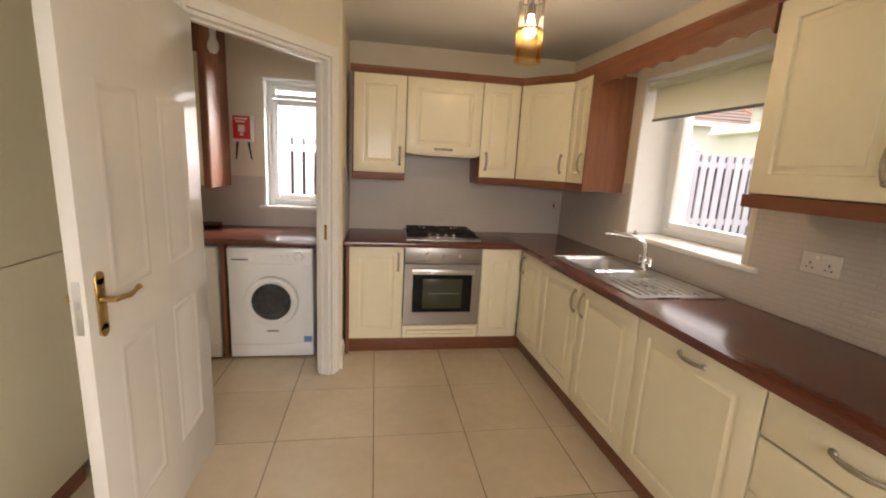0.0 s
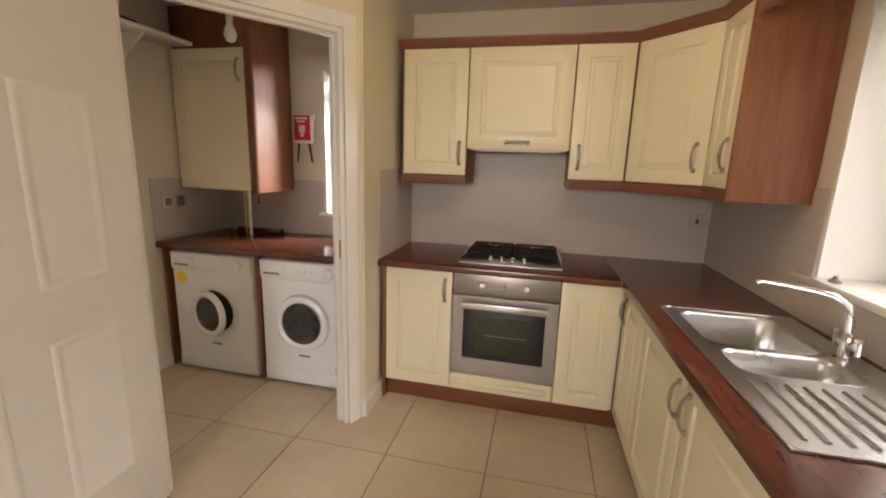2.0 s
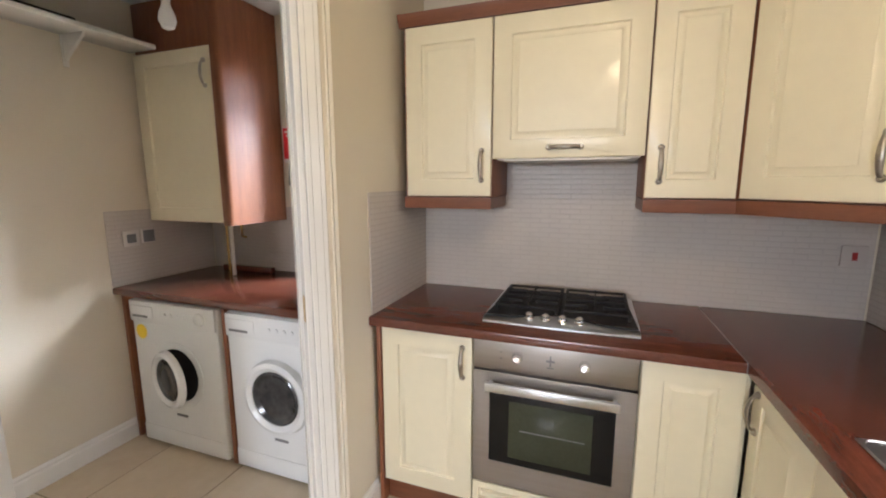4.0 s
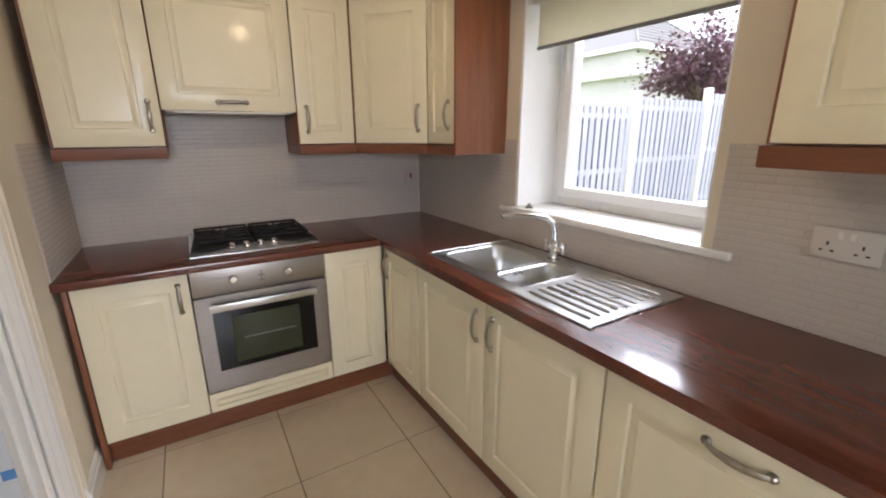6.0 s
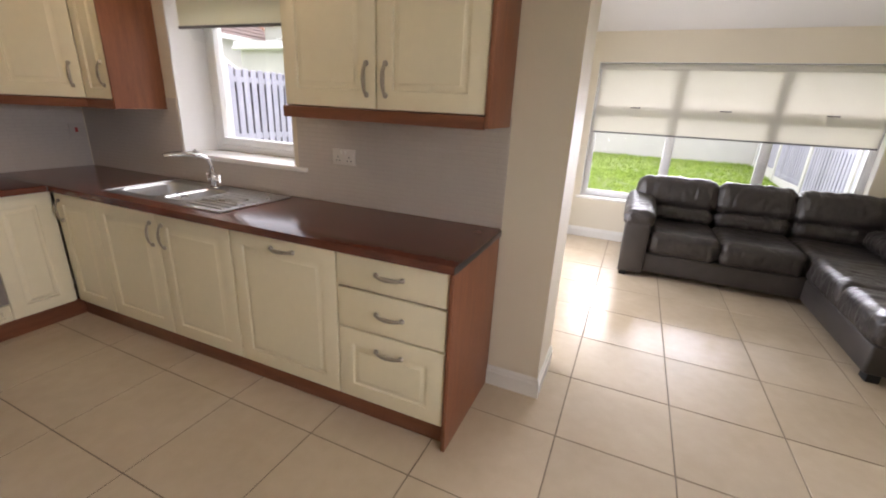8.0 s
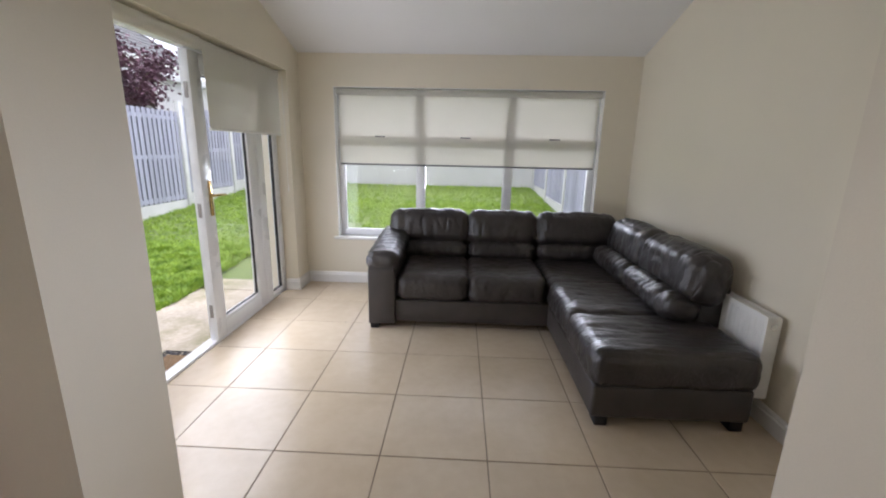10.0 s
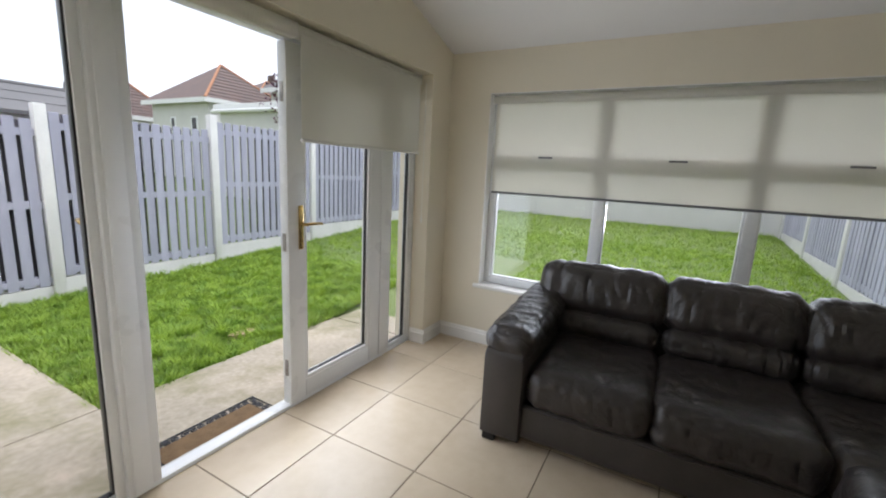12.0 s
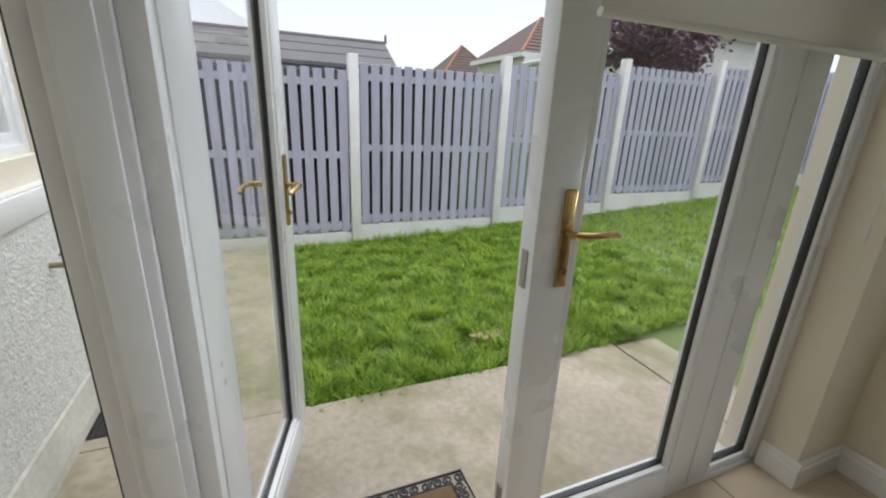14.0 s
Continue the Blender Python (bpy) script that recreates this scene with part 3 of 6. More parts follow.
# patio doors: fixed side lights, a shut leaf and a leaf that stands open
DY = 0.91
door = thing("door_1", (3.77, DY, 0), "white patio door frame with two side lights", "patio door", kind="structure")
part("outer_frame", joined(box(XO + 0.02, 5.03, DY + 0.0, DY + 0.07, 2.06, 2.14, 0.004), box(XO + 0.02, 5.03, DY, DY + 0.07, -0.03, 0.02, 0.004), box(5.0, 5.03, DY, DY + 0.07, 0.02, 2.06, 0.004), box(XO + 0.02, XO + 0.085, DY, DY + 0.07, 0.02, 2.06, 0.004)), PVC, door)
part("mullion", box(2.91, 3.005, DY - 0.012, DY + 0.075, 0.02, 2.06, 0.005), PVC, door)
part("hinge_jamb", box(3.005, 3.045, DY + 0.0, DY + 0.07, 0.02, 2.06, 0.004), PVC, door)
part("mullion_cover", box(2.93, 2.985, DY - 0.02, DY - 0.011, 0.02, 2.06, 0.003), PVC, door)
part("mullion", box(4.60, 4.71, DY - 0.006, DY + 0.075, 0.02, 2.06, 0.005), PVC, door)
for a, b in ((XO + 0.085, 2.91), (4.71, 5.0)):
    part("bead", frame_bm("y", DY + 0.01, DY + 0.06, a, b, 0.02, 2.06, 0.035, 0.003), PVC, door)
    part("gasket", frame_bm("y", DY + 0.022, DY + 0.05, a + 0.03, b - 0.03, 0.05, 2.03, 0.012, 0.001), DARK, door, "black rubber gasket")
    p = part("pane", box(a + 0.03, b - 0.03, DY + 0.032, DY + 0.038, 0.05, 2.03), GLASS, door, smooth=False)
    p.visible_shadow = False


def patio_leaf(name, w, hand, label):
    """A glazed leaf in local metres, hinged at the origin, with its width along +x and the room towards -y."""
    e = new(name)
    ORG[e.name] = Vector((0, 0, 0))
    tagged(e, label, "patio door", kind="structure")
    h = 2.05
    part("leaf_frame", frame_bm("y", -0.005, 0.06, 0, w, 0.02, h, 0.115, 0.006), PVC, e)
    part("bead", frame_bm("y", 0.0, 0.055, 0.113, w - 0.113, 0.133, h - 0.113, 0.024, 0.004), PVC, e)
    part("gasket", frame_bm("y", 0.018, 0.04, 0.134, w - 0.134, 0.154, h - 0.134, 0.008, 0.001), DARK, e, "black rubber gasket")
    p = part("pane", box(0.13, w - 0.13, 0.025, 0.031, 0.15, h - 0.13), GLASS, e, smooth=False)
    p.visible_shadow = False
    cx = w - 0.08 if hand > 0 else 0.085
    for s in (-1, 1):
        y0 = -0.005 if s < 0 else 0.06
        pl = part("handle_plate", box(cx - 0.017, cx + 0.017, min(y0, y0 + s * 0.009), max(y0, y0 + s * 0.009), 0.955, 1.205, 0.004), BRASS, e, "brass handle plate")
        part("lever", tube([(cx, y0, 1.10), (cx, y0 + s * 0.045, 1.10), (cx - hand * 0.025, y0 + s * 0.055, 1.102), (cx - hand * 0.11, y0 + s * 0.05, 1.098), (cx - hand * 0.125, y0 + s * 0.045, 1.092)], [0.01, 0.009, 0.009, 0.008, 0.007], 10), BRASS, pl, "brass lever")
        part("keyhole", lathe([(0.009, 0), (0.009, 0.004)], 12, pose(cx, y0 + s * 0.011, 1.0, 90)), BRASS, pl)
    for z in (0.25, 1.0, 1.8):
        part("latch_plate", box((w - 0.001) if hand > 0 else -0.004, (w + 0.004) if hand > 0 else 0.001, 0.015, 0.04, z - 0.05, z + 0.05, 0.001), STEEL, e)
    return e


lf = patio_leaf("door_2", 0.83, -1, "shut glazed patio door leaf with a brass handle")
lf.matrix_world = pose(3.765, DY, 0)
lf = patio_leaf("door_3", 0.80, 1, "glazed patio door leaf standing open into the garden")
lf.matrix_world = pose(3.045, DY + 0.062, 0, 0, 0, 75)
structure("trim_patio_step", box(XO + 0.02, 5.03, DY + 0.06, DY + 0.16, -0.2, -0.035, 0.008), RENDER, "concrete door step outside the patio doors", "step")

# roller blinds
def blind(name, axis, d, u0, u1, zt, zb, material, label, roll=0.028):
    bl = thing(name, (d, (u0 + u1) / 2, zb) if axis == "x" else ((u0 + u1) / 2, d, zb), label, "roller blind")
    at = (lambda u, o, z: (d + o, u, z)) if axis == "x" else (lambda u, o, z: (u, d + o, z))
    part("roller", tube([at(u0, 0, zt), at(u1, 0, zt)], roll, 16), material, bl)
    if zb < zt - 0.06:
        c = box(d - 0.0008 + roll * 0.9, d + 0.0008 + roll * 0.9, u0 + 0.015, u1 - 0.015, zb, zt) if axis == "x" else box(u0 + 0.015, u1 - 0.015, d - 0.0008 - roll * 0.9, d + 0.0008 - roll * 0.9, zb, zt)
        part("cloth", c, material, bl, smooth=False)
        o = roll * 0.9 if axis == "x" else -roll * 0.9
        part("bottom_bar", tube([at(u0 + 0.015, o, zb), at(u1 - 0.015, o, zb)], 0.009, 10), PLASTIC if axis == "y" else GREYPLASTIC, bl)
    for u in (u0 - 0.004, u1 + 0.004):
        part("bracket", box(d - 0.03, d + 0.03, u - 0.004, u + 0.004, zt - 0.035, zt + 0.035, 0.002) if axis == "x" else box(u - 0.004, u + 0.004, d - 0.03, d + 0.03, zt - 0.035, zt + 0.035, 0.002), PLASTIC, bl)
    return bl


blind("roller_blind", "x", XE + 0.045, -2.25, 0.41, 2.0, 1.285, BLIND, "cream roller blind half lowered over the wide window")
blind("roller_blind", "y", 0.845, 3.77, 4.93, 2.085, 1.555, BLIND, "cream roller blind lowered over the shut patio door", 0.034)
blind("roller_blind", "y", 0.845, XO + 0.05, 3.755, 2.085, 2.05, BLIND, "cream roller blind rolled up over the open patio door", 0.042)
LEAN[0] = 0.02
blind("roller_blind", "x", 1.905, 1.76, 2.67, 2.095, 1.875, BLINDK, "cream roller blind over the kitchen window", 0.026)
LEAN[0] = 0.0
ch = tube([(4.975, 0.80, 2.07), (4.975, 0.80, 1.05)], 0.002, 6)
single("blind_chain", joined(ch, lathe([(0.004, -0.03), (0.007, 0.0), (0.003, 0.03)], 8, pose(4.975, 0.80, 1.05))), PLASTIC, (4.975, 0.80, 1.10), "white bead chain hanging beside the patio blind", "blind chain")

# ---- kitchen units ----
def face(x, y, z, yaw=0):
    return pose(x, y, z, 0, 0, yaw)


def door_bm(w, h, t=0.02, raised=True, rail=0.072):
    """A routed door with its lower left corner at the origin, facing -y."""
    bm = box(0.0025, w - 0.0025, 0, t, 0.0025, h - 0.0025)
    f = min(bm.faces, key=lambda q: q.calc_center_median().y)
    es = [e for e in f.edges]
    bmesh.ops.bevel(bm, geom=es, offset=0.004, segments=2, affect="EDGES", profile=0.5)
    bm.faces.ensure_lookup_table()
    f = max((q for q in bm.faces if q.normal.y < -0.99 or abs(q.normal.y) > 0.99 and q.calc_center_median().y < t / 2), key=lambda q: q.calc_area())
    f.normal_update()
    rail = min(rail, w * 0.21, h * 0.21)
    steps = [(rail, 0), (0.004, -0.0095), (0.005, 0)]
    if raised:
        k = min(0.022, w * 0.06, h * 0.06)
        steps += [(k, 0.0095), (0.002, 0.0025)]
    for th, dp in steps:
        bmesh.ops.inset_region(bm, faces=[f], thickness=th, depth=0, use_even_offset=True)
        if dp:
            bmesh.ops.translate(bm, verts=f.verts, vec=(0, -dp, 0))
    return bm


def handle_bm(length=0.128):
    """A bow handle standing on end in front of the plane y = 0, centred on the origin."""
    h = length / 2
    pts, rs = [], []
    for k in range(13):
        a = -1 + 2 * k / 12
        pts.append((0, -0.006 - 0.022 * (1 - a * a) ** 0.6, a * h))
        rs.append(0.0046 + 0.0022 * (1 - abs(a)))
    bm = tube(pts, rs, 10)
    bmesh.ops.scale(bm, vec=(1.55, 1, 1), verts=bm.verts)
    for s in (-1, 1):
        lathe([(0.0115, 0), (0.0125, 0.003), (0.0105, 0.008), (0.006, 0.013)], 14, pose(0, 0, s * h, 90), bm)
    return bm


def put_handle(parent, m, x, z, level=False):
    b = moved(handle_bm(), pose(x, 0, z, 0, 90 if level else 0, 0))
    part("handle", moved(b, m), PEWTER, parent, "pewter bow handle")


def unit(name, m, w, z0, z1, depth, fronts, label, category="cupboard", body=CREAM):
    """A cabinet with its front plane at m; fronts: (x0, x1, za, zb, handle x, handle z, level)."""
    t = thing(name, m @ Vector((w / 2, depth / 2, z0)), label, category, "fitted kitchen units")
    part("body", moved(box(0.001, w - 0.001, 0.021, depth, z0, z1), m), body, t, smooth=False)
    for a, b, za, zb, hx, hz, lv in fronts:
        nm = "drawer_front" if lv and zb - za < 0.35 else "door"
        bm = door_bm(b - a, zb - za) if zb - za > 0.25 else box(0.0025, b - a - 0.0025, 0, 0.02, 0.0025, zb - za - 0.0025, 0.005, seg=3)
        d = part(nm, moved(bm, m @ pose(a, 0, za)), CREAM, t)
        if hx is not None:
            put_handle(d, m, hx, hz, lv)
    return t


FB = 3.137          # front plane of the base units on the back wall
FR = 1.285          # front plane of those along the window wall
ZD0, ZD1 = 0.125, 0.872
R = -90
DB, DR = YB - 0.01 - FB, XR - 0.01 - FR
unit("base_cupboard", face(-0.147, FB, 0), 0.419, ZD0, ZD1, DB, [(0.0, 0.419, ZD0, ZD1, 0.375, 0.755, False)], "cream base cupboard with a raised panel door beside the oven")
unit("base_cupboard", face(0.895, FB, 0), 0.335, ZD0, ZD1, DB, [(0.0, 0.318, ZD0, ZD1, None, 0, False)], "narrow cream corner cupboard beside the oven")
oh = thing("oven_housing", (0.58, FB + 0.2, ZD0), "cream oven housing with a shallow drawer front below", "cupboard", "fitted kitchen units")
part("drawer_front", moved(door_bm(0.622, 0.108, 0.02, True, 0.03), face(0.272, FB, ZD0)), CREAM, oh)
part("body", box(0.273, 0.893, FB + 0.021, YB - 0.01, ZD0, 0.235), CREAM, oh, smooth=False)
part("back_panel", box(0.273, 0.893, YB - 0.03, YB - 0.01, 0.235, ZD1), CREAM, oh, smooth=False)
LEAN[0] = 0.02
unit("base_cupboard", face(FR, FB - 0.002, 0, R), FB - 0.002 - 2.737, ZD0, ZD1, DR, [(0.0, FB - 0.002 - 2.737, ZD0, ZD1, 0.05, 0.755, False)], "cream corner base cupboard")
unit("sink_cupboard", face(FR, 2.735, 0, R), 1.092, ZD0, 0.70, DR, [(0.0, 0.545, ZD0, ZD1, 0.498, 0.74, False), (0.547, 1.092, ZD0, ZD1, 0.594, 0.74, False)], "cream double cupboard under the sink")
unit("dishwasher_cupboard", face(FR, 1.641, 0, R), 0.639, ZD0, ZD1, DR, [(0.0, 0.639, ZD0, ZD1, 0.335, 0.812, True)], "cream full-height appliance door with a level handle")
unit("drawer_unit", face(FR, 1.0, 0, R), 0.542, ZD0, ZD1, DR, [(0.0, 0.542, 0.706, ZD1, 0.271, 0.793, True), (0.0, 0.542, 0.505, 0.702, 0.271, 0.605, True), (0.0, 0.542, ZD0, 0.501, 0.271, 0.418, True)], "cream three-drawer base unit", body=BROWN)
LEAN[0] = 0.0
for nm, b in (("end_panel", box(-0.168, -0.149, FB - 0.006, YB - 0.01, 0, ZD1, 0.002)), ("end_panel", box(FR - 0.006, XR - 0.003, 0.436, 0.456, 0, ZD1, 0.002))):
    c = b.verts[:][0].co.copy()
    single(nm, b, BROWN, (c.x, c.y, 0), "walnut brown end panel of the base units", "end panel", "fitted kitchen units")
single("plinth_board", box(-0.147, FR + 0.0, FB + 0.045, FB + 0.062, 0.0, 0.122, 0.002), BROWNH, (0.5, FB + 0.05, 0), "walnut brown plinth board under the units", "plinth", "fitted kitchen units")
LEAN[0] = 0.02
single("plinth_board", box(FR + 0.045, FR + 0.062, 0.457, FB + 0.044, 0.0, 0.122, 0.002), BROWNH, (FR + 0.05, 1.8, 0), "walnut brown plinth board under the units", "plinth", "fitted kitchen units")

# worktops
SX0, SX1, SY0, SY1 = 1.335, 1.825, 1.745, 2.71
LEAN[0] = 0.0
bw = prism([(-0.188, FB - 0.032), (1.1975, FB - 0.032), (1.1845, YB - 0.007), (-0.188, YB - 0.007)], lambda u, v, d: (u, v, d), 0.874, 0.914)
bmesh.ops.bevel(bw, geom=[e for e in bw.edges if all(v.co.y < FB for v in e.verts) and abs(e.verts[0].co.z - e.verts[1].co.z) < 1e-4], offset=0.008, segments=2, affect="EDGES", profile=0.5)
single("worktop", bw, TOPX, (0.5, 3.4, 0.874), "dark walnut block worktop under the hob", "worktop", "worktops")
single("joint_strip", prism([(1.1965, FB - 0.031), (1.2000, FB - 0.031), (1.1870, YB - 0.008), (1.1835, YB - 0.008)], lambda u, v, d: (u, v, d), 0.876, 0.9152), GREYPLASTIC, (1.19, 3.4, 0.875), "thin metal joint strip between the worktops", "joint strip")
LEAN[0] = 0.02
wb = slab([FR - 0.032, SX0 + 0.015, SX1 - 0.015, XR - 0.007], [0.43, SY0 + 0.015, SY1 - 0.015, YB - 0.007], lambda u, v: not (SX0 < u < SX1 and SY0 < v < SY1), lambda u, v, d: (u + (0.0025 if u < 1.27 and v > 3.0 else 0), v, d), 0.874, 0.914)
es = [e for e in wb.edges if all(abs(v.co.x - (FR - 0.032)) < 0.004 for v in e.verts) and abs(e.verts[0].co.z - e.verts[1].co.z) < 1e-4 or all(abs(v.co.y - 0.43) < 1e-4 for v in e.verts) and abs(e.verts[0].co.z - e.verts[1].co.z) < 1e-4]
bmesh.ops.bevel(wb, geom=es, offset=0.008, segments=2, affect="EDGES", profile=0.5)
wt = thing("worktop", (1.56, 1.8, 0.874), "long dark walnut block worktop along the window wall", "worktop", "worktops")
part("top", wb, TOPY, wt)
part("end_strip", box(FR - 0.026, XR - 0.009, 0.4275, 0.4305, 0.8755, 0.9065, 0.001), mat("dark_edging", (0.035, 0.03, 0.03), 0.35, var=0.2, bump=0.02), wt, "dark edging strip on the cut end")
LEAN[0] = 0.0

single("worn_mark", prism([(1.745 + 0.03 * math.cos(a) * (1 + 0.25 * math.sin(2 * a)), 0.51 + 0.022 * math.sin(a) * (1 + 0.3 * math.cos(3 * a))) for a in [k * math.tau / 16 for k in range(16)]], lambda u, v, d: (u, v, d), 0.9142, 0.9147), mat("scuffed_worktop", (0.26, 0.15, 0.12), 0.5, var=0.3, fine=90, bump=0.1), (1.745, 0.51, 0.9142), "small pale scuff on the end of the worktop", "scuff")

# oven
ov = thing("built_in_oven", (0.583, FB + 0.2, 0.24), "brushed steel built-in oven with a dark glass door", "oven")
part("body", box(0.285, 0.88, FB + 0.02, YB - 0.06, 0.245, 0.868), DARK, ov, smooth=False)
part("control_panel", box(0.277, 0.891, FB - 0.002, FB + 0.03, 0.745, 0.872, 0.003), STEEL, ov)
dr = part("oven_door", slab([0.277, 0.345, 0.823, 0.891], [0.24, 0.345, 0.655, 0.738], lambda u, v: not (0.345 < u < 0.823 and 0.345 < v < 0.655), lambda u, v, d: (u, d, v), FB - 0.004, FB + 0.026), STEEL, ov, smooth=False)
part("door_glass", box(0.343, 0.825, FB - 0.002, FB + 0.008, 0.343, 0.657), BLACKGLASS, dr, "black glass")
part("viewing_window", box(0.425, 0.745, FB - 0.0035, FB + 0.0, 0.375, 0.62, 0.001), OVENIN, dr, "smoked viewing window")
part("shelf_line", box(0.47, 0.72, FB - 0.0042, FB - 0.0036, 0.498, 0.503), GREYPLASTIC, dr)
hb = box(0.335, 0.833, FB - 0.052, FB - 0.036, 0.672, 0.708, 0.004)
part("door_handle", joined(hb, box(0.345, 0.36, FB - 0.04, FB - 0.002, 0.68, 0.70), box(0.808, 0.823, FB - 0.04, FB - 0.002, 0.68, 0.70)), STEELS, dr, "steel bar handle")
for x in (0.455, 0.705):
    part("knob", joined(lathe([(0.021, 0), (0.021, 0.004), (0.017, 0.01), (0.016, 0.024), (0.012, 0.027)], 20, pose(x, FB - 0.002, 0.813, 90)), box(x - 0.002, x + 0.002, FB - 0.03, FB - 0.02, 0.80, 0.832)), CHROME, ov, "chrome knob")
part("timer_mark", joined(box(0.578, 0.584, FB - 0.0035, FB - 0.001, 0.79, 0.835), box(0.565, 0.597, FB - 0.0035, FB - 0.001, 0.808, 0.816), box(0.568, 0.594, FB - 0.0035, FB - 0.001, 0.783, 0.788)), GREYPLASTIC, ov, "small dark printed mark")
for z in (0.80, 0.825):
    part("indicator", lathe([(0.003, 0), (0.003, 0.003)], 8, pose(0.39, FB - 0.002, z, 90)), GREYPLASTIC, ov)

# gas hob
hx0, hx1, hy0, hy1 = 0.292, 0.895, 3.215, 3.70
hob = thing("gas_hob", (0.59, 3.45, 0.914), "steel gas hob with black iron pan supports", "hob")
prof = bmesh.new()
cols = []
for k in range(25):
    u = k / 24
    x = hx0 + (hx1 - hx0) * u
    dip = 0.028 * max(0.0, math.cos((u - 0.5) * math.pi)) ** 1.5
    cols.append([prof.verts.new((x, y, z)) for y, z in ((hy0 - 0.0 - dip * 0.3, 0.915), (hy0 - dip * 0.3, 0.922), (hy0 + 0.01, 0.928), (hy0 + 0.055 + dip, 0.938), (hy0 + 0.07 + dip, 0.936), (hy1, 0.936), (hy1, 0.915))])
for a, b in zip(cols, cols[1:]):
    for k in range(6):
        prof.faces.new((a[k], a[k + 1], b[k + 1], b[k]))
prof.faces.new(cols[0])
prof.faces.new(cols[-1][::-1])
part("tray", prof, STEELS, hob)
rim = [(hx0 + 0.006 + (hx1 - hx0 - 0.012) * k / 20, hy0 + 0.032 + 0.062 * (0.5 + 0.5 * math.cos(min(1.0, abs(k / 10 - 1) / 0.75) * math.pi))) for k in range(21)]
part("hotplate", prism(rim + [(hx1 - 0.03, hy1 - 0.008), (hx0 + 0.03, hy1 - 0.008)], lambda u, v, d: (u, v, d), 0.924, 0.9415), IRON, hob, "black enamelled hotplate")
for k in range(4):
    x = 0.478 + 0.066 * k
    part("knob", lathe([(0.019, 0), (0.019, 0.006), (0.015, 0.01), (0.014, 0.022), (0.010, 0.025)], 18, pose(x, hy0 + 0.045, 0.934, 12)), CHROME, hob, "chrome knob")
for x, y, r in ((0.43, 3.40, 0.045), (0.43, 3.59, 0.035), (0.755, 3.40, 0.035), (0.755, 3.59, 0.05)):
    part("burner", lathe([(r, 0), (r, 0.008), (r * 0.8, 0.012), (r * 0.8, 0.018), (r * 0.72, 0.021), (0.004, 0.022)], 24, pose(x, y, 0.938)), IRON, hob)
for a, b in ((hx0 + 0.028, 0.587), (0.599, hx1 - 0.028)):
    y0, y1, zt = hy0 + 0.105, hy1 - 0.02, 0.968
    bars = [box(a, b, y0, y0 + 0.012, zt - 0.01, zt, 0.002), box(a, b, y1 - 0.012, y1, zt - 0.01, zt, 0.002), box(a, a + 0.012, y0, y1, zt - 0.01, zt, 0.002), box(b - 0.012, b, y0, y1, zt - 0.01, zt, 0.002),
            box(a, b, (y0 + y1) / 2 - 0.006, (y0 + y1) / 2 + 0.006, zt - 0.01, zt, 0.002)]
    cx = (a + b) / 2
    for cy in ((3 * y0 + y1) / 4, (y0 + 3 * y1) / 4):
        bars += [box(a, cx - 0.03, cy - 0.004, cy + 0.004, zt - 0.01, zt + 0.002, 0.001), box(cx + 0.03, b, cy - 0.004, cy + 0.004, zt - 0.01, zt + 0.002, 0.001), box(cx - 0.004, cx + 0.004, cy + 0.03, cy + 0.095, zt - 0.01, zt + 0.002, 0.001), box(cx - 0.004, cx + 0.004, cy - 0.095, cy - 0.03, zt - 0.01, zt + 0.002, 0.001)]
    for x in (a + 0.006, b - 0.006):
        for y in (y0 + 0.006, y1 - 0.006):
            bars.append(box(x - 0.006, x + 0.006, y - 0.006, y + 0.006, 0.938, zt - 0.009))
    part("pan_support", joined(*bars), IRON, hob, "black cast-iron pan support")

LEAN[0] = 0.02
# sink with one and a half bowls, and the drainer
sk = thing("kitchen_sink", (1.58, 2.2, 0.914), "stainless steel one and a half bowl sink with a ribbed drainer", "sink")
def rrect(x0, x1, y0, y1, r, z, n=5):
    pts = []
    for cx, cy, a0 in ((x1 - r, y1 - r, 0), (x0 + r, y1 - r, 90), (x0 + r, y0 + r, 180), (x1 - r, y0 + r, 270)):
        pts += [(cx + r * math.cos(radians(a0 + 90 * k / n)), cy + r * math.sin(radians(a0 + 90 * k / n)), z) for k in range(n + 1)]
    return pts


def bowl(x0, x1, y0, y1, depth, r):
    bm = bmesh.new()
    zt = 0.9205
    spec = [(-0.012, zt), (-0.006, zt + 0.001), (0.0, zt - 0.002), (0.006, zt - 0.012), (0.012, zt - depth + 0.04), (0.022, zt - depth + 0.012), (0.05, zt - depth), (min(x1 - x0, y1 - y0) * 0.40, zt - depth - 0.004)]
    loops = [[bm.verts.new(p) for p in rrect(x0 + i, x1 - i, y0 + i, y1 - i, max(0.012, r - i * 0.6 if i > 0 else r - i), z)] for i, z in spec]
    for a, b in zip(loops, loops[1:]):
        for k in range(len(a)):
            bm.faces.new((a[k], a[(k + 1) % len(a)], b[(k + 1) % len(b)], b[k]))
    bm.faces.new(loops[-1])
    return bm


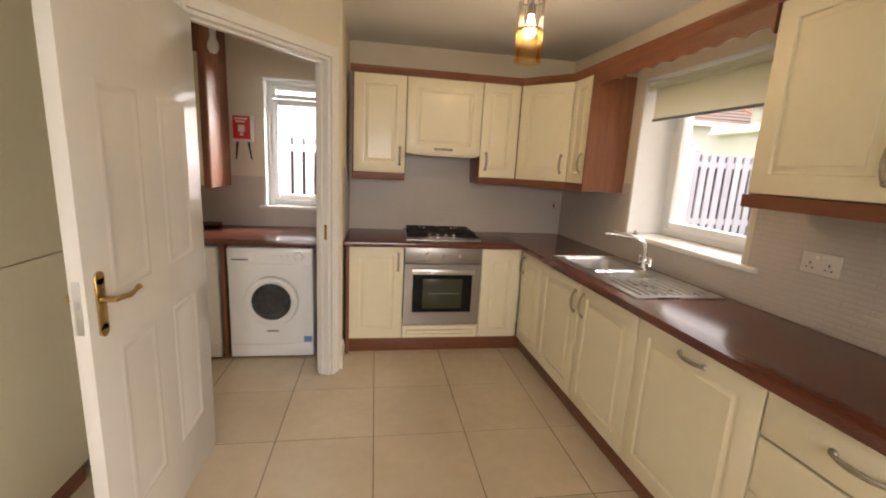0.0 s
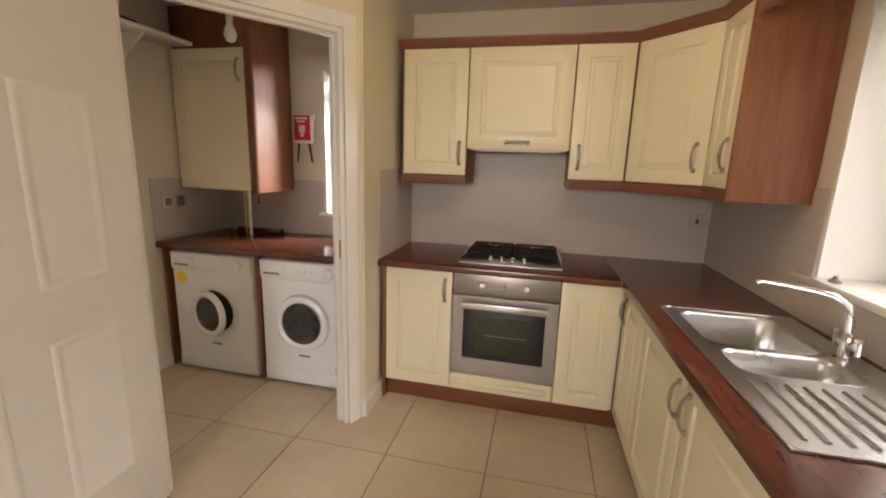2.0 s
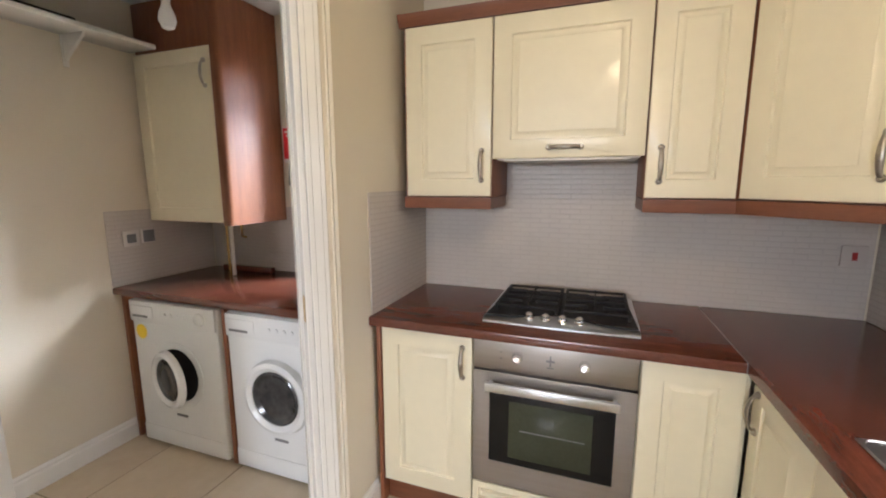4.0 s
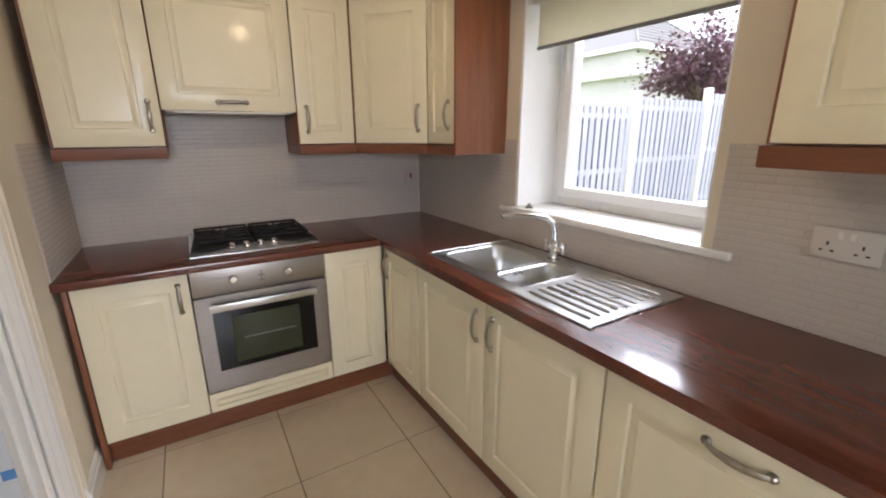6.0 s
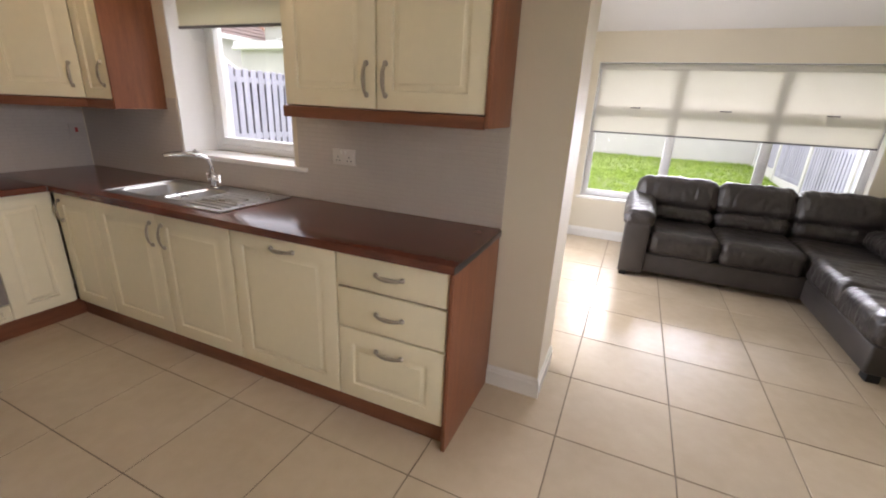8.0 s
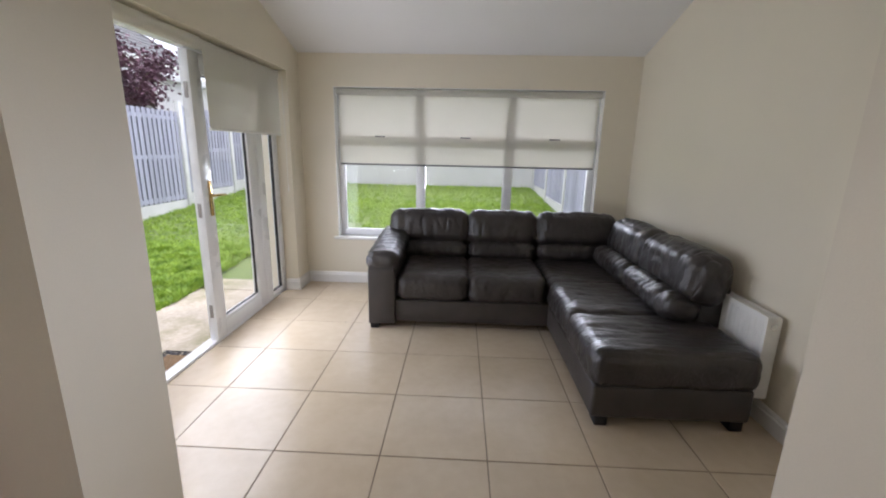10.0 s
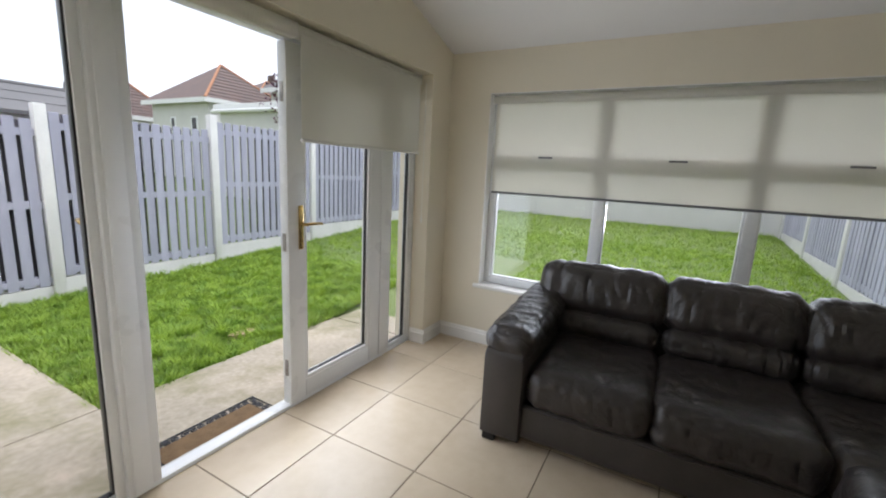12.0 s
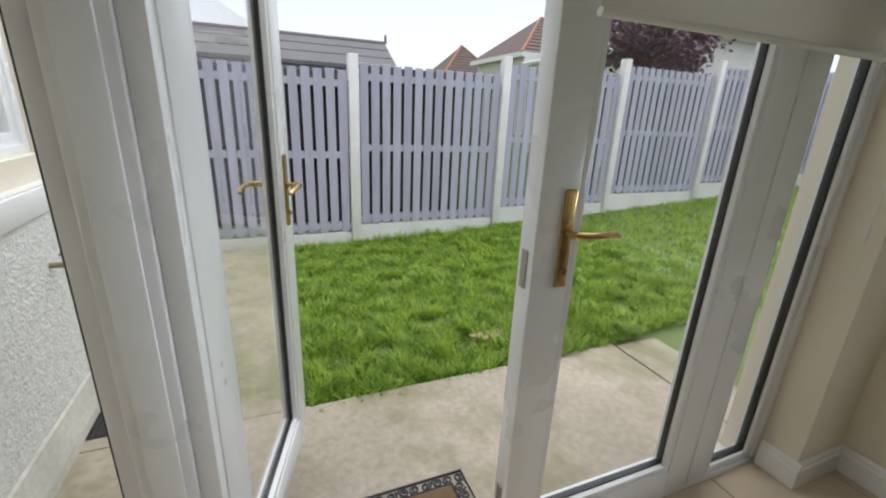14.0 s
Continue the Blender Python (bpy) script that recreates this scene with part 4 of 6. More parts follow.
B1, B2 = (1.385, 1.735, 2.325, 2.665), (1.40, 1.72, 2.115, 2.285)
rim = slab([SX0, B1[0], B2[0], B2[1], B1[1], SX1], [SY0, B2[2], B2[3], B1[2], B1[3], SY1], lambda u, v: not (B1[0] < u < B1[1] and B1[2] < v < B1[3]) and not (B2[0] < u < B2[1] and B2[2] < v < B2[3]), lambda u, v, d: (u, v, d), 0.9145, 0.9195)
part("rim", rim, STEELS, sk, smooth=False)
part("rim_edge", tube([p for p in rrect(SX0 + 0.003, SX1 - 0.003, SY0 + 0.003, SY1 - 0.003, 0.03, 0.9175)], 0.0045, 6, closed=True), STEELS, sk)
part("bowl", bowl(*B1, 0.16, 0.06), STEELS, sk)
part("half_bowl", bowl(*B2, 0.11, 0.045), STEELS, sk)
part("waste", lathe([(0.04, 0), (0.036, 0.003), (0.02, 0.001), (0.004, 0.004)], 20, pose(1.56, 2.495, 0.757)), CHROME, sk)
for k in range(9):
    x = 1.385 + k * 0.046
    part("drainer_rib", tube([(x, 1.79, 0.9195), (x, 1.80, 0.9215), (x + 0.004, 2.05, 0.9215), (x + 0.004, 2.06, 0.9195)], 0.0055, 8), STEELS, sk)
tp = thing("kitchen_tap", (1.765, 2.31, 0.92), "chrome mixer tap with a swan-neck spout", "tap")
part("tap_body", lathe([(0.028, 0), (0.028, 0.006), (0.020, 0.012), (0.018, 0.05), (0.023, 0.06), (0.023, 0.075), (0.015, 0.09)], 20, pose(1.765, 2.31, 0.92)), CHROME, tp)
part("spout", tube([(1.765, 2.31, 1.0), (1.763, 2.312, 1.055), (1.75, 2.318, 1.095), (1.72, 2.333, 1.118), (1.67, 2.352, 1.127), (1.60, 2.378, 1.133), (1.545, 2.40, 1.135), (1.532, 2.405, 1.128)], [0.0125, 0.012, 0.012, 0.012, 0.0115, 0.011, 0.011, 0.0135], 12), CHROME, tp)
for s in (-1, 1):
    part("lever", joined(tube([(1.765, 2.31, 0.972), (1.768, 2.31 + s * 0.045, 0.975)], 0.013, 12), tube([(1.768, 2.31 + s * 0.05, 0.955), (1.768, 2.31 + s * 0.05, 1.0)], 0.009, 10), lathe([(0.012, 0), (0.014, 0.006), (0.011, 0.012)], 12, pose(1.768, 2.31 + s * 0.05, 0.998))), CHROME, tp)
single("sink_plug", lathe([(0.02, 0), (0.022, 0.006), (0.012, 0.012), (0.006, 0.02), (0.008, 0.024)], 16, pose(1.89, 2.62, 1.103)), GREYPLASTIC, (1.89, 2.62, 1.103), "black rubber sink plug on the window sill", "sink plug")

LEAN[0] = 0.0
# wall units
WF = 3.405
ZW0, ZW1 = 1.425, 2.172
DW = YB - 0.01 - WF
def wall_unit(m, w, fronts, label, z0=ZW0, depth=DW):
    return unit("wall_cupboard", m, w, z0, ZW1, depth, fronts, label, body=BROWN)


wall_unit(face(-0.147, WF, 0), 0.419, [(0.012, 0.419, ZW0, ZW1, 0.375, 1.562, False)], "cream wall cupboard beside the cooker hood")
hd = wall_unit(face(0.274, WF, 0), 0.61, [(0.0, 0.61, 1.588, ZW1, 0.305, 1.632, True)], "cream lift-up front that hides the cooker hood", 1.60)
part("hood_underside", joined(box(0.29, 0.87, WF + 0.03, YB - 0.02, 1.584, 1.602, 0.004), box(0.33, 0.83, WF - 0.004, WF + 0.03, 1.578, 1.588, 0.003)), PLASTIC, hd, "pale hood underside")
wall_unit(face(0.886, WF, 0), 0.314, [(0.0, 0.312, ZW0, ZW1, 0.05, 1.555, False)], "narrow cream wall cupboard beside the cooker hood")
# corner cupboard with a door set at an angle
c0, c1 = Vector((1.202, WF, 0)), Vector((1.503, 3.085, 0))
wc = (c1 - c0).length
ca = math.degrees(math.atan2(c1.y - c0.y, c1.x - c0.x))
cc = thing("corner_cupboard", (1.5, 3.5, ZW0), "cream corner wall cupboard with an angled door", "cupboard", "fitted kitchen units")
part("body", prism([(1.203, WF + 0.022), (1.515, 3.10), (1.80, 3.10), (1.785, YB - 0.012), (1.203, YB - 0.012)], lambda u, v, d: (u, v, d), ZW0, ZW1), BROWN, cc, smooth=False)
cd = part("door", moved(door_bm(wc, ZW1 - ZW0), face(c0.x, c0.y, ZW0, ca)), CREAM, cc)
put_handle(cd, face(c0.x, c0.y, 0, ca), wc - 0.055, 1.562, False)
LEAN[0] = 0.02
wall_unit(face(1.555, 3.083, 0, R), 0.266, [(0.0, 0.262, ZW0, ZW1, 0.21, 1.57, False)], "narrow cream wall cupboard beside the window", depth=XR - 0.012 - 1.555)
single("end_panel", box(1.548, XR - 0.003, 2.797, 2.815, ZW0 - 0.05, ZW1, 0.002), BROWN, (1.7, 2.8, ZW0), "walnut brown end panel of the wall cupboards", "end panel", "fitted kitchen units")
wall_unit(face(1.555, 1.488, 0, R), 1.03, [(0.012, 0.522, 1.455, ZW1, 0.475, 1.58, False), (0.525, 1.03, 1.455, ZW1, 0.572, 1.58, False)], "cream double wall cupboard over the worktop", 1.455, XR - 0.012 - 1.555)
single("end_panel", box(1.548, XR - 0.003, 0.438, 0.457, 1.405, ZW1, 0.002), BROWN, (1.7, 0.44, 1.405), "walnut brown end panel of the double wall cupboard", "end panel", "fitted kitchen units")

LEAN[0] = 0.0


def rail(name, pts, prof, label):
    """A moulding swept along level points; prof: (out, up)."""
    bm = bmesh.new()
    rows = []
    for i, p in enumerate(pts):
        p = Vector(p)
        d0 = (p - Vector(pts[i - 1])).normalized() if i else None
        d1 = (Vector(pts[i + 1]) - p).normalized() if i < len(pts) - 1 else None
        n0 = Vector((d0.y, -d0.x, 0)) if d0 else None
        n1 = Vector((d1.y, -d1.x, 0)) if d1 else None
        if n0 and n1:
            nn = (n0 + n1).normalized()
            nn /= max(0.3, nn.dot(n0))
        else:
            nn = n0 or n1
        rows.append([bm.verts.new(p + nn * a + Vector((0, 0, b))) for a, b in prof])
    for a, b in zip(rows, rows[1:]):
        for k in range(len(prof)):
            bm.faces.new((a[k], a[(k + 1) % len(prof)], b[(k + 1) % len(prof)], b[k]))
    bm.faces.new(rows[0])
    bm.faces.new(rows[-1][::-1])
    return single(name, bm, BROWNH, Vector(pts[0]), label, "moulding", "fitted kitchen units")


CORN = [(-0.02, 0), (0.004, 0), (0.008, 0.012), (0.022, 0.030), (0.026, 0.05), (-0.02, 0.05)]
PELM = [(-0.018, -0.055), (0.0, -0.055), (0.002, -0.05), (0.002, -0.004), (-0.018, -0.001)]
rail("cornice", [(-0.16, WF, ZW1), (1.20, WF, ZW1), (1.503, 3.085, ZW1), (1.556, 0.44, ZW1)], CORN, "walnut brown cornice along the wall cupboards")
rail("light_pelmet", [(-0.147, WF + 0.002, ZW0), (0.270, WF + 0.002, ZW0), (0.270, YB - 0.03, ZW0)], PELM, "walnut brown light pelmet under a wall cupboard")
rail("light_pelmet", [(0.888, YB - 0.03, ZW0), (0.888, WF + 0.002, ZW0), (1.20, WF + 0.002, ZW0), (1.503, 3.087, ZW0), (1.509, 2.817, ZW0)], PELM, "walnut brown light pelmet under the corner cupboards")
rail("light_pelmet", [(XR - 0.02, 1.488, 1.455), (1.532, 1.488, 1.455), (1.5535, 0.459, 1.455)], PELM, "walnut brown light pelmet under the double cupboard")
# cheeks that close the hood gap
for a, b in ((0.262, 0.2735), (0.8865, 0.897)):
    single("hood_cheek", box(a, b, WF + 0.022, YB - 0.012, ZW0 - 0.002, 1.62, 0.001), BROWN, (a, 3.5, ZW0), "walnut brown cupboard side beside the hood", "end panel", "fitted kitchen units")
# wavy valance over the window
va, N = bmesh.new(), 80
rows = []
for k in range(N + 1):
    y = 2.797 + (1.49 - 2.797) * k / N
    zb = 2.084 + 0.016 * abs(math.sin(k / N * math.pi * 9)) - 0.02 * (1 if k in (0, N) else 0)
    rows.append([va.verts.new(p) for p in ((1.553, y, zb), (1.553, y, ZW1 + 0.002), (1.571, y, ZW1 + 0.002), (1.571, y, zb))])
for a, b in zip(rows, rows[1:]):
    for k in range(4):
        va.faces.new((a[k], a[(k + 1) % 4], b[(k + 1) % 4], b[k]))
va.faces.new(rows[0])
va.faces.new(rows[-1][::-1])
LEAN[0] = 0.02
single("valance", va, BROWNH, (1.56, 2.1, 2.08), "walnut brown valance with a scalloped lower edge over the window", "valance", "fitted kitchen units")
LEAN[0] = 0.0

# sockets and switches
SOCKETW = mat("greyed_white_plastic", (0.66, 0.62, 0.58), 0.4, var=0.03, bump=0.0)


def wall_plate(name, axis, d, sgn, u, z, w, h, label, holes=(), category="socket"):
    t = thing(name, (d, u, z) if axis == "x" else (u, d, z), label, category)
    bx = (lambda a, b, c, e, p, q, bv=0.0: box(d + sgn * p, d + sgn * q, a, b, c, e, bv)) if axis == "x" else (lambda a, b, c, e, p, q, bv=0.0: box(a, b, d + sgn * p, d + sgn * q, c, e, bv))
    part("plate", bx(u - w / 2, u + w / 2, z - h / 2, z + h / 2, 0, 0.011, 0.003), GROUTW if name == "cooker_switch" else SOCKETW, t)
    for nm, du, dz, sw, sh, m in holes:
        part(nm, bx(u + du - sw / 2, u + du + sw / 2, z + dz - sh / 2, z + dz + sh / 2, 0.0112, 0.0135, 0.0005), m, t)
    return t


RED = mat("red_rocker", (0.35, 0.02, 0.02), 0.3, var=0.1, bump=0)
SOCK = []
for s in (-0.037, 0.037):
    SOCK += [("pin_slot", s, 0.0, 0.005, 0.011, DARK), ("pin_slot", s - 0.012, -0.02, 0.008, 0.005, DARK), ("pin_slot", s + 0.012, -0.02, 0.008, 0.005, DARK), ("rocker", s * 0.35, 0.025, 0.012, 0.02, GLOSSWHITE)]
LEAN[0] = 0.02
wall_plate("double_socket", "x", XR - 0.008, -1, 1.368, 1.187, 0.148, 0.088, "white double wall socket over the worktop", SOCK)
LEAN[0] = 0.0
wall_plate("cooker_switch", "y", YB - 0.008, -1, 1.723, 1.184, 0.088, 0.088, "pale cooker switch with a red rocker", [("rocker", 0, 0, 0.018, 0.034, RED)], "switch")
wall_plate("single_socket", "x", XR, -1, -2.41, 0.565, 0.088, 0.088, "white wall plate beside the opening", [("pin_slot", 0, 0, 0.008, 0.008, DARK)])
wall_plate("double_socket", "x", XR, -1, -2.385, 0.465, 0.148, 0.088, "white double wall socket beside the opening", SOCK)

# pendant lamp
AMBER = glass_mat("amber_glass", (0.98, 0.88, 0.68), 0.9)
lp = thing("pendant_lamp", (0.80, 2.18, 2.04), "lit pendant lamp with a ribbed glass shade in a metal cage", "pendant lamp")
part("ceiling_rose", lathe([(0.05, 0), (0.048, -0.012), (0.02, -0.03), (0.008, -0.035)], 24, pose(0.8, 2.18, ZC - 0.001)), STEELS, lp)
part("cord", tube([(0.8, 2.18, ZC - 0.03), (0.8, 2.18, 2.33)], 0.004, 8), GREYPLASTIC, lp)
for z, r in ((2.335, 0.058), (2.20, 0.062), (2.195, 0.058)):
    part("cage_ring", tube([(0.8 + r * math.cos(k * math.tau / 28), 2.18 + r * math.sin(k * math.tau / 28), z) for k in range(28)], 0.004, 6, closed=True), PEWTER, lp, "dark metal ring")
for k in range(14):
    a = k * math.tau / 14
    part("cage_bar", tube([(0.8 + 0.062 * math.cos(a), 2.18 + 0.062 * math.sin(a), 2.335), (0.8 + 0.058 * math.cos(a), 2.18 + 0.058 * math.sin(a), 2.19)], 0.0028, 6), PEWTER, lp)
for k in range(16):
    a = k * math.tau / 16
    part("glass_rod", lathe([(0.004, 0), (0.0115, 0.006), (0.0115, 0.16), (0.006, 0.17)], 8, pose(0.8 + 0.058 * math.cos(a), 2.18 + 0.058 * math.sin(a), 2.04)), AMBER, lp, "amber glass rod").visible_shadow = False
part("lampholder", lathe([(0.018, 0), (0.018, 0.05), (0.008, 0.06)], 14, pose(0.8, 2.18, 2.27)), GREYPLASTIC, lp)
part("bulb", lathe([(0.003, -0.055), (0.02, -0.05), (0.03, -0.03), (0.03, -0.012), (0.016, 0.025), (0.013, 0.05)], 18, pose(0.8, 2.18, 2.22)), glow_mat("lit_bulb", (1.0, 0.80, 0.5), 14.0), lp, "glowing bulb").visible_shadow = False
ld = bpy.data.lights.new("pendant_glow", "POINT")
ld.energy, ld.color, ld.shadow_soft_size = 1.4, (1.0, 0.72, 0.42), 0.04
lo = new("pendant_glow", ld)
lo.location = (0.8, 2.18, 2.185)

# tall housing behind the open door
tl = thing("tall_housing", (-1.5, 1.5, 0), "tall cream appliance housing with two doors", "cupboard", "fitted kitchen units")
TM = face(-1.21, 0.68, 0, 90)
part("body", moved(box(0, 1.2, 0.021, 0.58, 0.125, 2.2), TM), CREAM, tl, smooth=False)
for a, b in ((0.0, 0.60), (0.60, 1.2)):
    part("door", moved(box(a + 0.002, b - 0.002, 0, 0.02, 0.127, 1.08, 0.003), TM), CREAM, tl)
    part("door", moved(box(a + 0.002, b - 0.002, 0, 0.02, 1.085, 2.2, 0.003), TM), CREAM, tl)
part("plinth", moved(box(0, 1.2, 0.04, 0.06, 0, 0.124), TM), BROWNH, tl)

# panelled door that stands open
lf = new("panel_door")
ORG[lf.name] = Vector((0, 0, 0))
tagged(lf, "white gloss panelled door standing open, with a brass lever", "door")
DWD, DH = 0.845, 2.085
part("leaf", box(0, DWD, 0, 0.042, 0.012, DH, 0.002), GLOSSWHITE, lf)
PANELS = [(a, b, c, d) for a, b in ((0.125, 0.355), (0.49, 0.72)) for c, d in ((0.27, 0.885), (1.06, 1.70))]
for a, b, c, d in PANELS:
    for s, y in ((-1, 0.0), (1, 0.042)):
        bm = bmesh.new()
        loops = []
        for i, dep in ((0, 0.0004), (0.007, 0.0032), (0.015, 0.0038), (0.022, 0.0026), (0.029, 0.0006), (0.038, 0.0008), (0.064, 0.0030), (0.070, 0.0033)):
            loops.append([bm.verts.new((u, y + s * dep, v)) for u, v in ((a + i, c + i), (b - i, c + i), (b - i, d - i), (a + i, d - i))])
        for p, q in zip(loops, loops[1:]):
            for k in range(4):
                bm.faces.new((p[k], p[(k + 1) % 4], q[(k + 1) % 4], q[k]))
        bm.faces.new(loops[-1])
        part("panel", bm, GLOSSWHITE, lf, angle=20)
for s, y in ((-1, 0.0), (1, 0.042)):
    cx = 0.06
    bp = part("handle_plate", joined(box(cx - 0.021, cx + 0.021, min(y, y + s * 0.006), max(y, y + s * 0.006), 0.965, 1.125, 0.002), lathe([(0.021, 0), (0.021, 0.006)], 20, pose(cx, y + (0 if s < 0 else 0.006), 1.125, 90)), lathe([(0.021, 0), (0.021, 0.006)], 20, pose(cx, y + (0 if s < 0 else 0.006), 0.965, 90))), BRASS, lf, "ornate brass handle plate")
    part("lever", tube([(cx, y, 1.06), (cx, y + s * 0.045, 1.06), (cx + 0.02, y + s * 0.052, 1.062), (cx + 0.06, y + s * 0.05, 1.055), (cx + 0.09, y + s * 0.05, 1.06), (cx + 0.115, y + s * 0.05, 1.068)], [0.011, 0.009, 0.008, 0.009, 0.006, 0.010], 10), BRASS, bp, "curved brass lever")
part("latch_plate", joined(box(-0.002, 0.001, 0.012, 0.032, 0.97, 1.13, 0.0005), box(-0.008, 0.0, 0.016, 0.028, 1.05, 1.075, 0.002)), STEELS, lf, "pale metal latch plate")
lf.matrix_world = pose(-0.762 - 0.0, 1.245, 0, 0, 0, 90) 

# ---- utility room ----
ub = thing("boiler_cupboard", (-1.5, 3.5, 1.265), "walnut boiler cupboard with a cream door on the utility wall", "cupboard")
part("body", box(XL + 0.012, -1.172, 3.345, YB - 0.01, 1.265, ZC - 0.01, 0.003), BROWN, ub)
side = bmesh.new()
ring = []
for z in (1.255, ZC - 0.01):
    pts = [(-1.171, YB - 0.01), (-1.150, YB - 0.01)] + [(-1.150 - 0.03 * (1 - math.cos(radians(a))), 3.345 - 0.03 * math.sin(radians(a))) for a in (0, 30, 60, 90)] + [(-1.20, 3.315), (-1.20, 3.34)]
    ring.append([side.verts.new((x, y, z)) for x, y in pts])
for k in range(len(ring[0])):
    side.faces.new((ring[0][k], ring[0][(k + 1) % len(ring[0])], ring[1][(k + 1) % len(ring[0])], ring[1][k]))
side.faces.new(ring[0])
side.faces.new(ring[1][::-1])
part("side_panel", side, BROWN, ub)
ud = part("door", moved(door_bm(0.585, 0.93, 0.02, False), face(-1.782, 3.322, 1.268)), CREAM, ub)
put_handle(ud, face(-1.782, 3.322, 0), 0.53, 2.06, False)
for dx, r in ((0.0, 0.008), (0.035, 0.011)):
    single("boiler_pipe", tube([(-1.44 + dx, 3.55, 1.27), (-1.44 + dx, 3.55, 0.915)], r, 10), BRASS if r < 0.01 else PLASTIC, (-1.44 + dx, 3.55, 0.915), "pipe dropping from the boiler to the worktop", "pipe")
single("boiler_pipe", tube([(-1.33, 3.56, 1.26), (-1.33, 3.56, 1.20), (-1.35, 3.58, 1.16), (-1.36, 3.62, 1.15)], 0.008, 10), BRASS, (-1.33, 3.56, 1.15), "short bent copper pipe under the boiler", "pipe")
single("pipe_block", box(-1.62, -1.22, 3.66, 3.70, 0.914, 0.948, 0.004), TOPX, (-1.42, 3.68, 0.914), "dark wooden block behind the boiler pipes", "wooden block")
single("worktop", box(XL + 0.006, -0.295, 3.07, YB - 0.006, 0.874, 0.914, 0.008), TOPX, (-1.0, 3.4, 0.874), "dark walnut worktop over the laundry machines", "worktop", "worktops")
for x in (-1.775, -1.035):
    single("worktop_support", box(x - 0.012, x + 0.012, 3.11, YB - 0.01, 0, 0.873, 0.002), BROWN, (x, 3.4, 0), "walnut brown panel holding up the worktop", "end panel")


def laundry(name, x0, x1, label, ajar):
    yf, zt = 3.095, 0.858
    t = thing(name, ((x0 + x1) / 2, 3.4, 0), label, "washing machine" if not ajar else "tumble dryer", "laundry machines")
    cx, cz = (x0 + x1) / 2 + 0.005, 0.455
    part("cabinet", box(x0, x1, yf, yf + 0.56, 0.012, zt, 0.012, seg=3), WHITEGOODS, t)
    part("kick_panel", box(x0 + 0.006, x1 - 0.006, yf - 0.004, yf, 0.02, 0.115, 0.003), WHITEGOODS, t)
    part("control_panel", box(x0 + 0.003, x1 - 0.003, yf - 0.012, yf + 0.002, 0.735, zt - 0.004, 0.006), WHITEGOODS, t)
    part("drawer", box(x0 + 0.02, x0 + 0.19, yf - 0.0165, yf - 0.011, 0.76, zt - 0.03, 0.004), WHITEGOODS, t)
    part("name_strip", box(x0 + 0.035, x0 + 0.15, yf - 0.0185, yf - 0.016, 0.765, 0.777), GREYPLASTIC, t)
    part("dial", lathe([(0.034, 0), (0.032, 0.012), (0.02, 0.018)], 22, pose(x1 - 0.10, yf - 0.012, 0.797, 90)), WHITEGOODS, t)
    for k in range(4):
        part("button", lathe([(0.009, 0), (0.008, 0.006)], 12, pose(x0 + 0.28 + k * 0.045, yf - 0.012, 0.797, 90)), WHITEGOODS, t)
    part("porthole", lathe([(0.185, 0.0), (0.185, 0.004), (0.165, 0.007), (0.148, 0.004)], 40, pose(cx, yf, cz, 90), cap=False), WHITEGOODS, t)
    # The cabinet front is solid; a black disc paints the drum's shade.
    part("drum", lathe([(0.150, 0.001), (0.148, 0.0045), (0.11, 0.0022), (0.003, 0.002)], 36, pose(cx, yf - 0.0005, cz, 90), cap=False), DARK, t, "flat dark disc for the shaded drum opening")
    m = pose(cx, yf - 0.008, cz, 90) @ Matrix.Scale(1.08, 4)
    if ajar:
        m = pose(cx - 0.165, yf - 0.010, cz - 0.004, 0, 0, -12) @ pose(0.165, 0, 0, 90) @ Matrix.Scale(0.9, 4)
    dr = part("door_ring", lathe([(0.126, 0.002), (0.130, 0.022), (0.150, 0.034), (0.170, 0.026), (0.178, 0.0), (0.126, 0.0)], 40, m, cap=False), WHITEGOODS, t, "round white door")
    part("door_glass", lathe([(0.129, 0.018), (0.118, 0.024), (0.10, 0.012), (0.075, 0.016), (0.05, 0.008), (0.003, 0.006)], 32, m, cap=False), mat(name + "_glass", (0.075, 0.073, 0.075), 0.16, scale=9, fine=30, bump=0, spec=0.45, col2=(0.018, 0.018, 0.02)), dr, "dark glass bowl")
    part("badge", box(cx - 0.04, cx + 0.04, yf - 0.0045, yf - 0.001, 0.213, 0.225), GREYPLASTIC, t)
    for x in (x0 + 0.05, x1 - 0.05):
        for y in (yf + 0.05, yf + 0.5):
            part("foot", lathe([(0.02, 0), (0.02, 0.014)], 12, pose(x, y, 0)), GREYPLASTIC, t)
    return t


dy = laundry("tumble_dryer", -1.695, -1.065, "white tumble dryer with its round door ajar", True)
part("sticker", lathe([(0.042, 0), (0.042, 0.001)], 24, pose(-1.625, 3.0935, 0.675, 90)), mat("yellow_sticker", (0.85, 0.62, 0.03), 0.5, var=0.05, bump=0), dy, "round yellow sticker")
ws = laundry("washing_machine", -1.0, -0.405, "white front-loading washing machine", False)
part("label", box(-0.475, -0.415, 3.089, 3.0905, 0.13, 0.175), mat("blue_label", (0.12, 0.30, 0.62), 0.5, var=0.1, bump=0), ws, "small blue label")
fb = thing("fire_blanket", (-1.035, YU, 1.61), "red and white fire blanket box with two black pull tapes", "fire blanket")
part("case", box(-1.122, -0.955, YU - 0.028, YU + 0.01, 1.612, 1.826, 0.006), PLASTIC, fb)
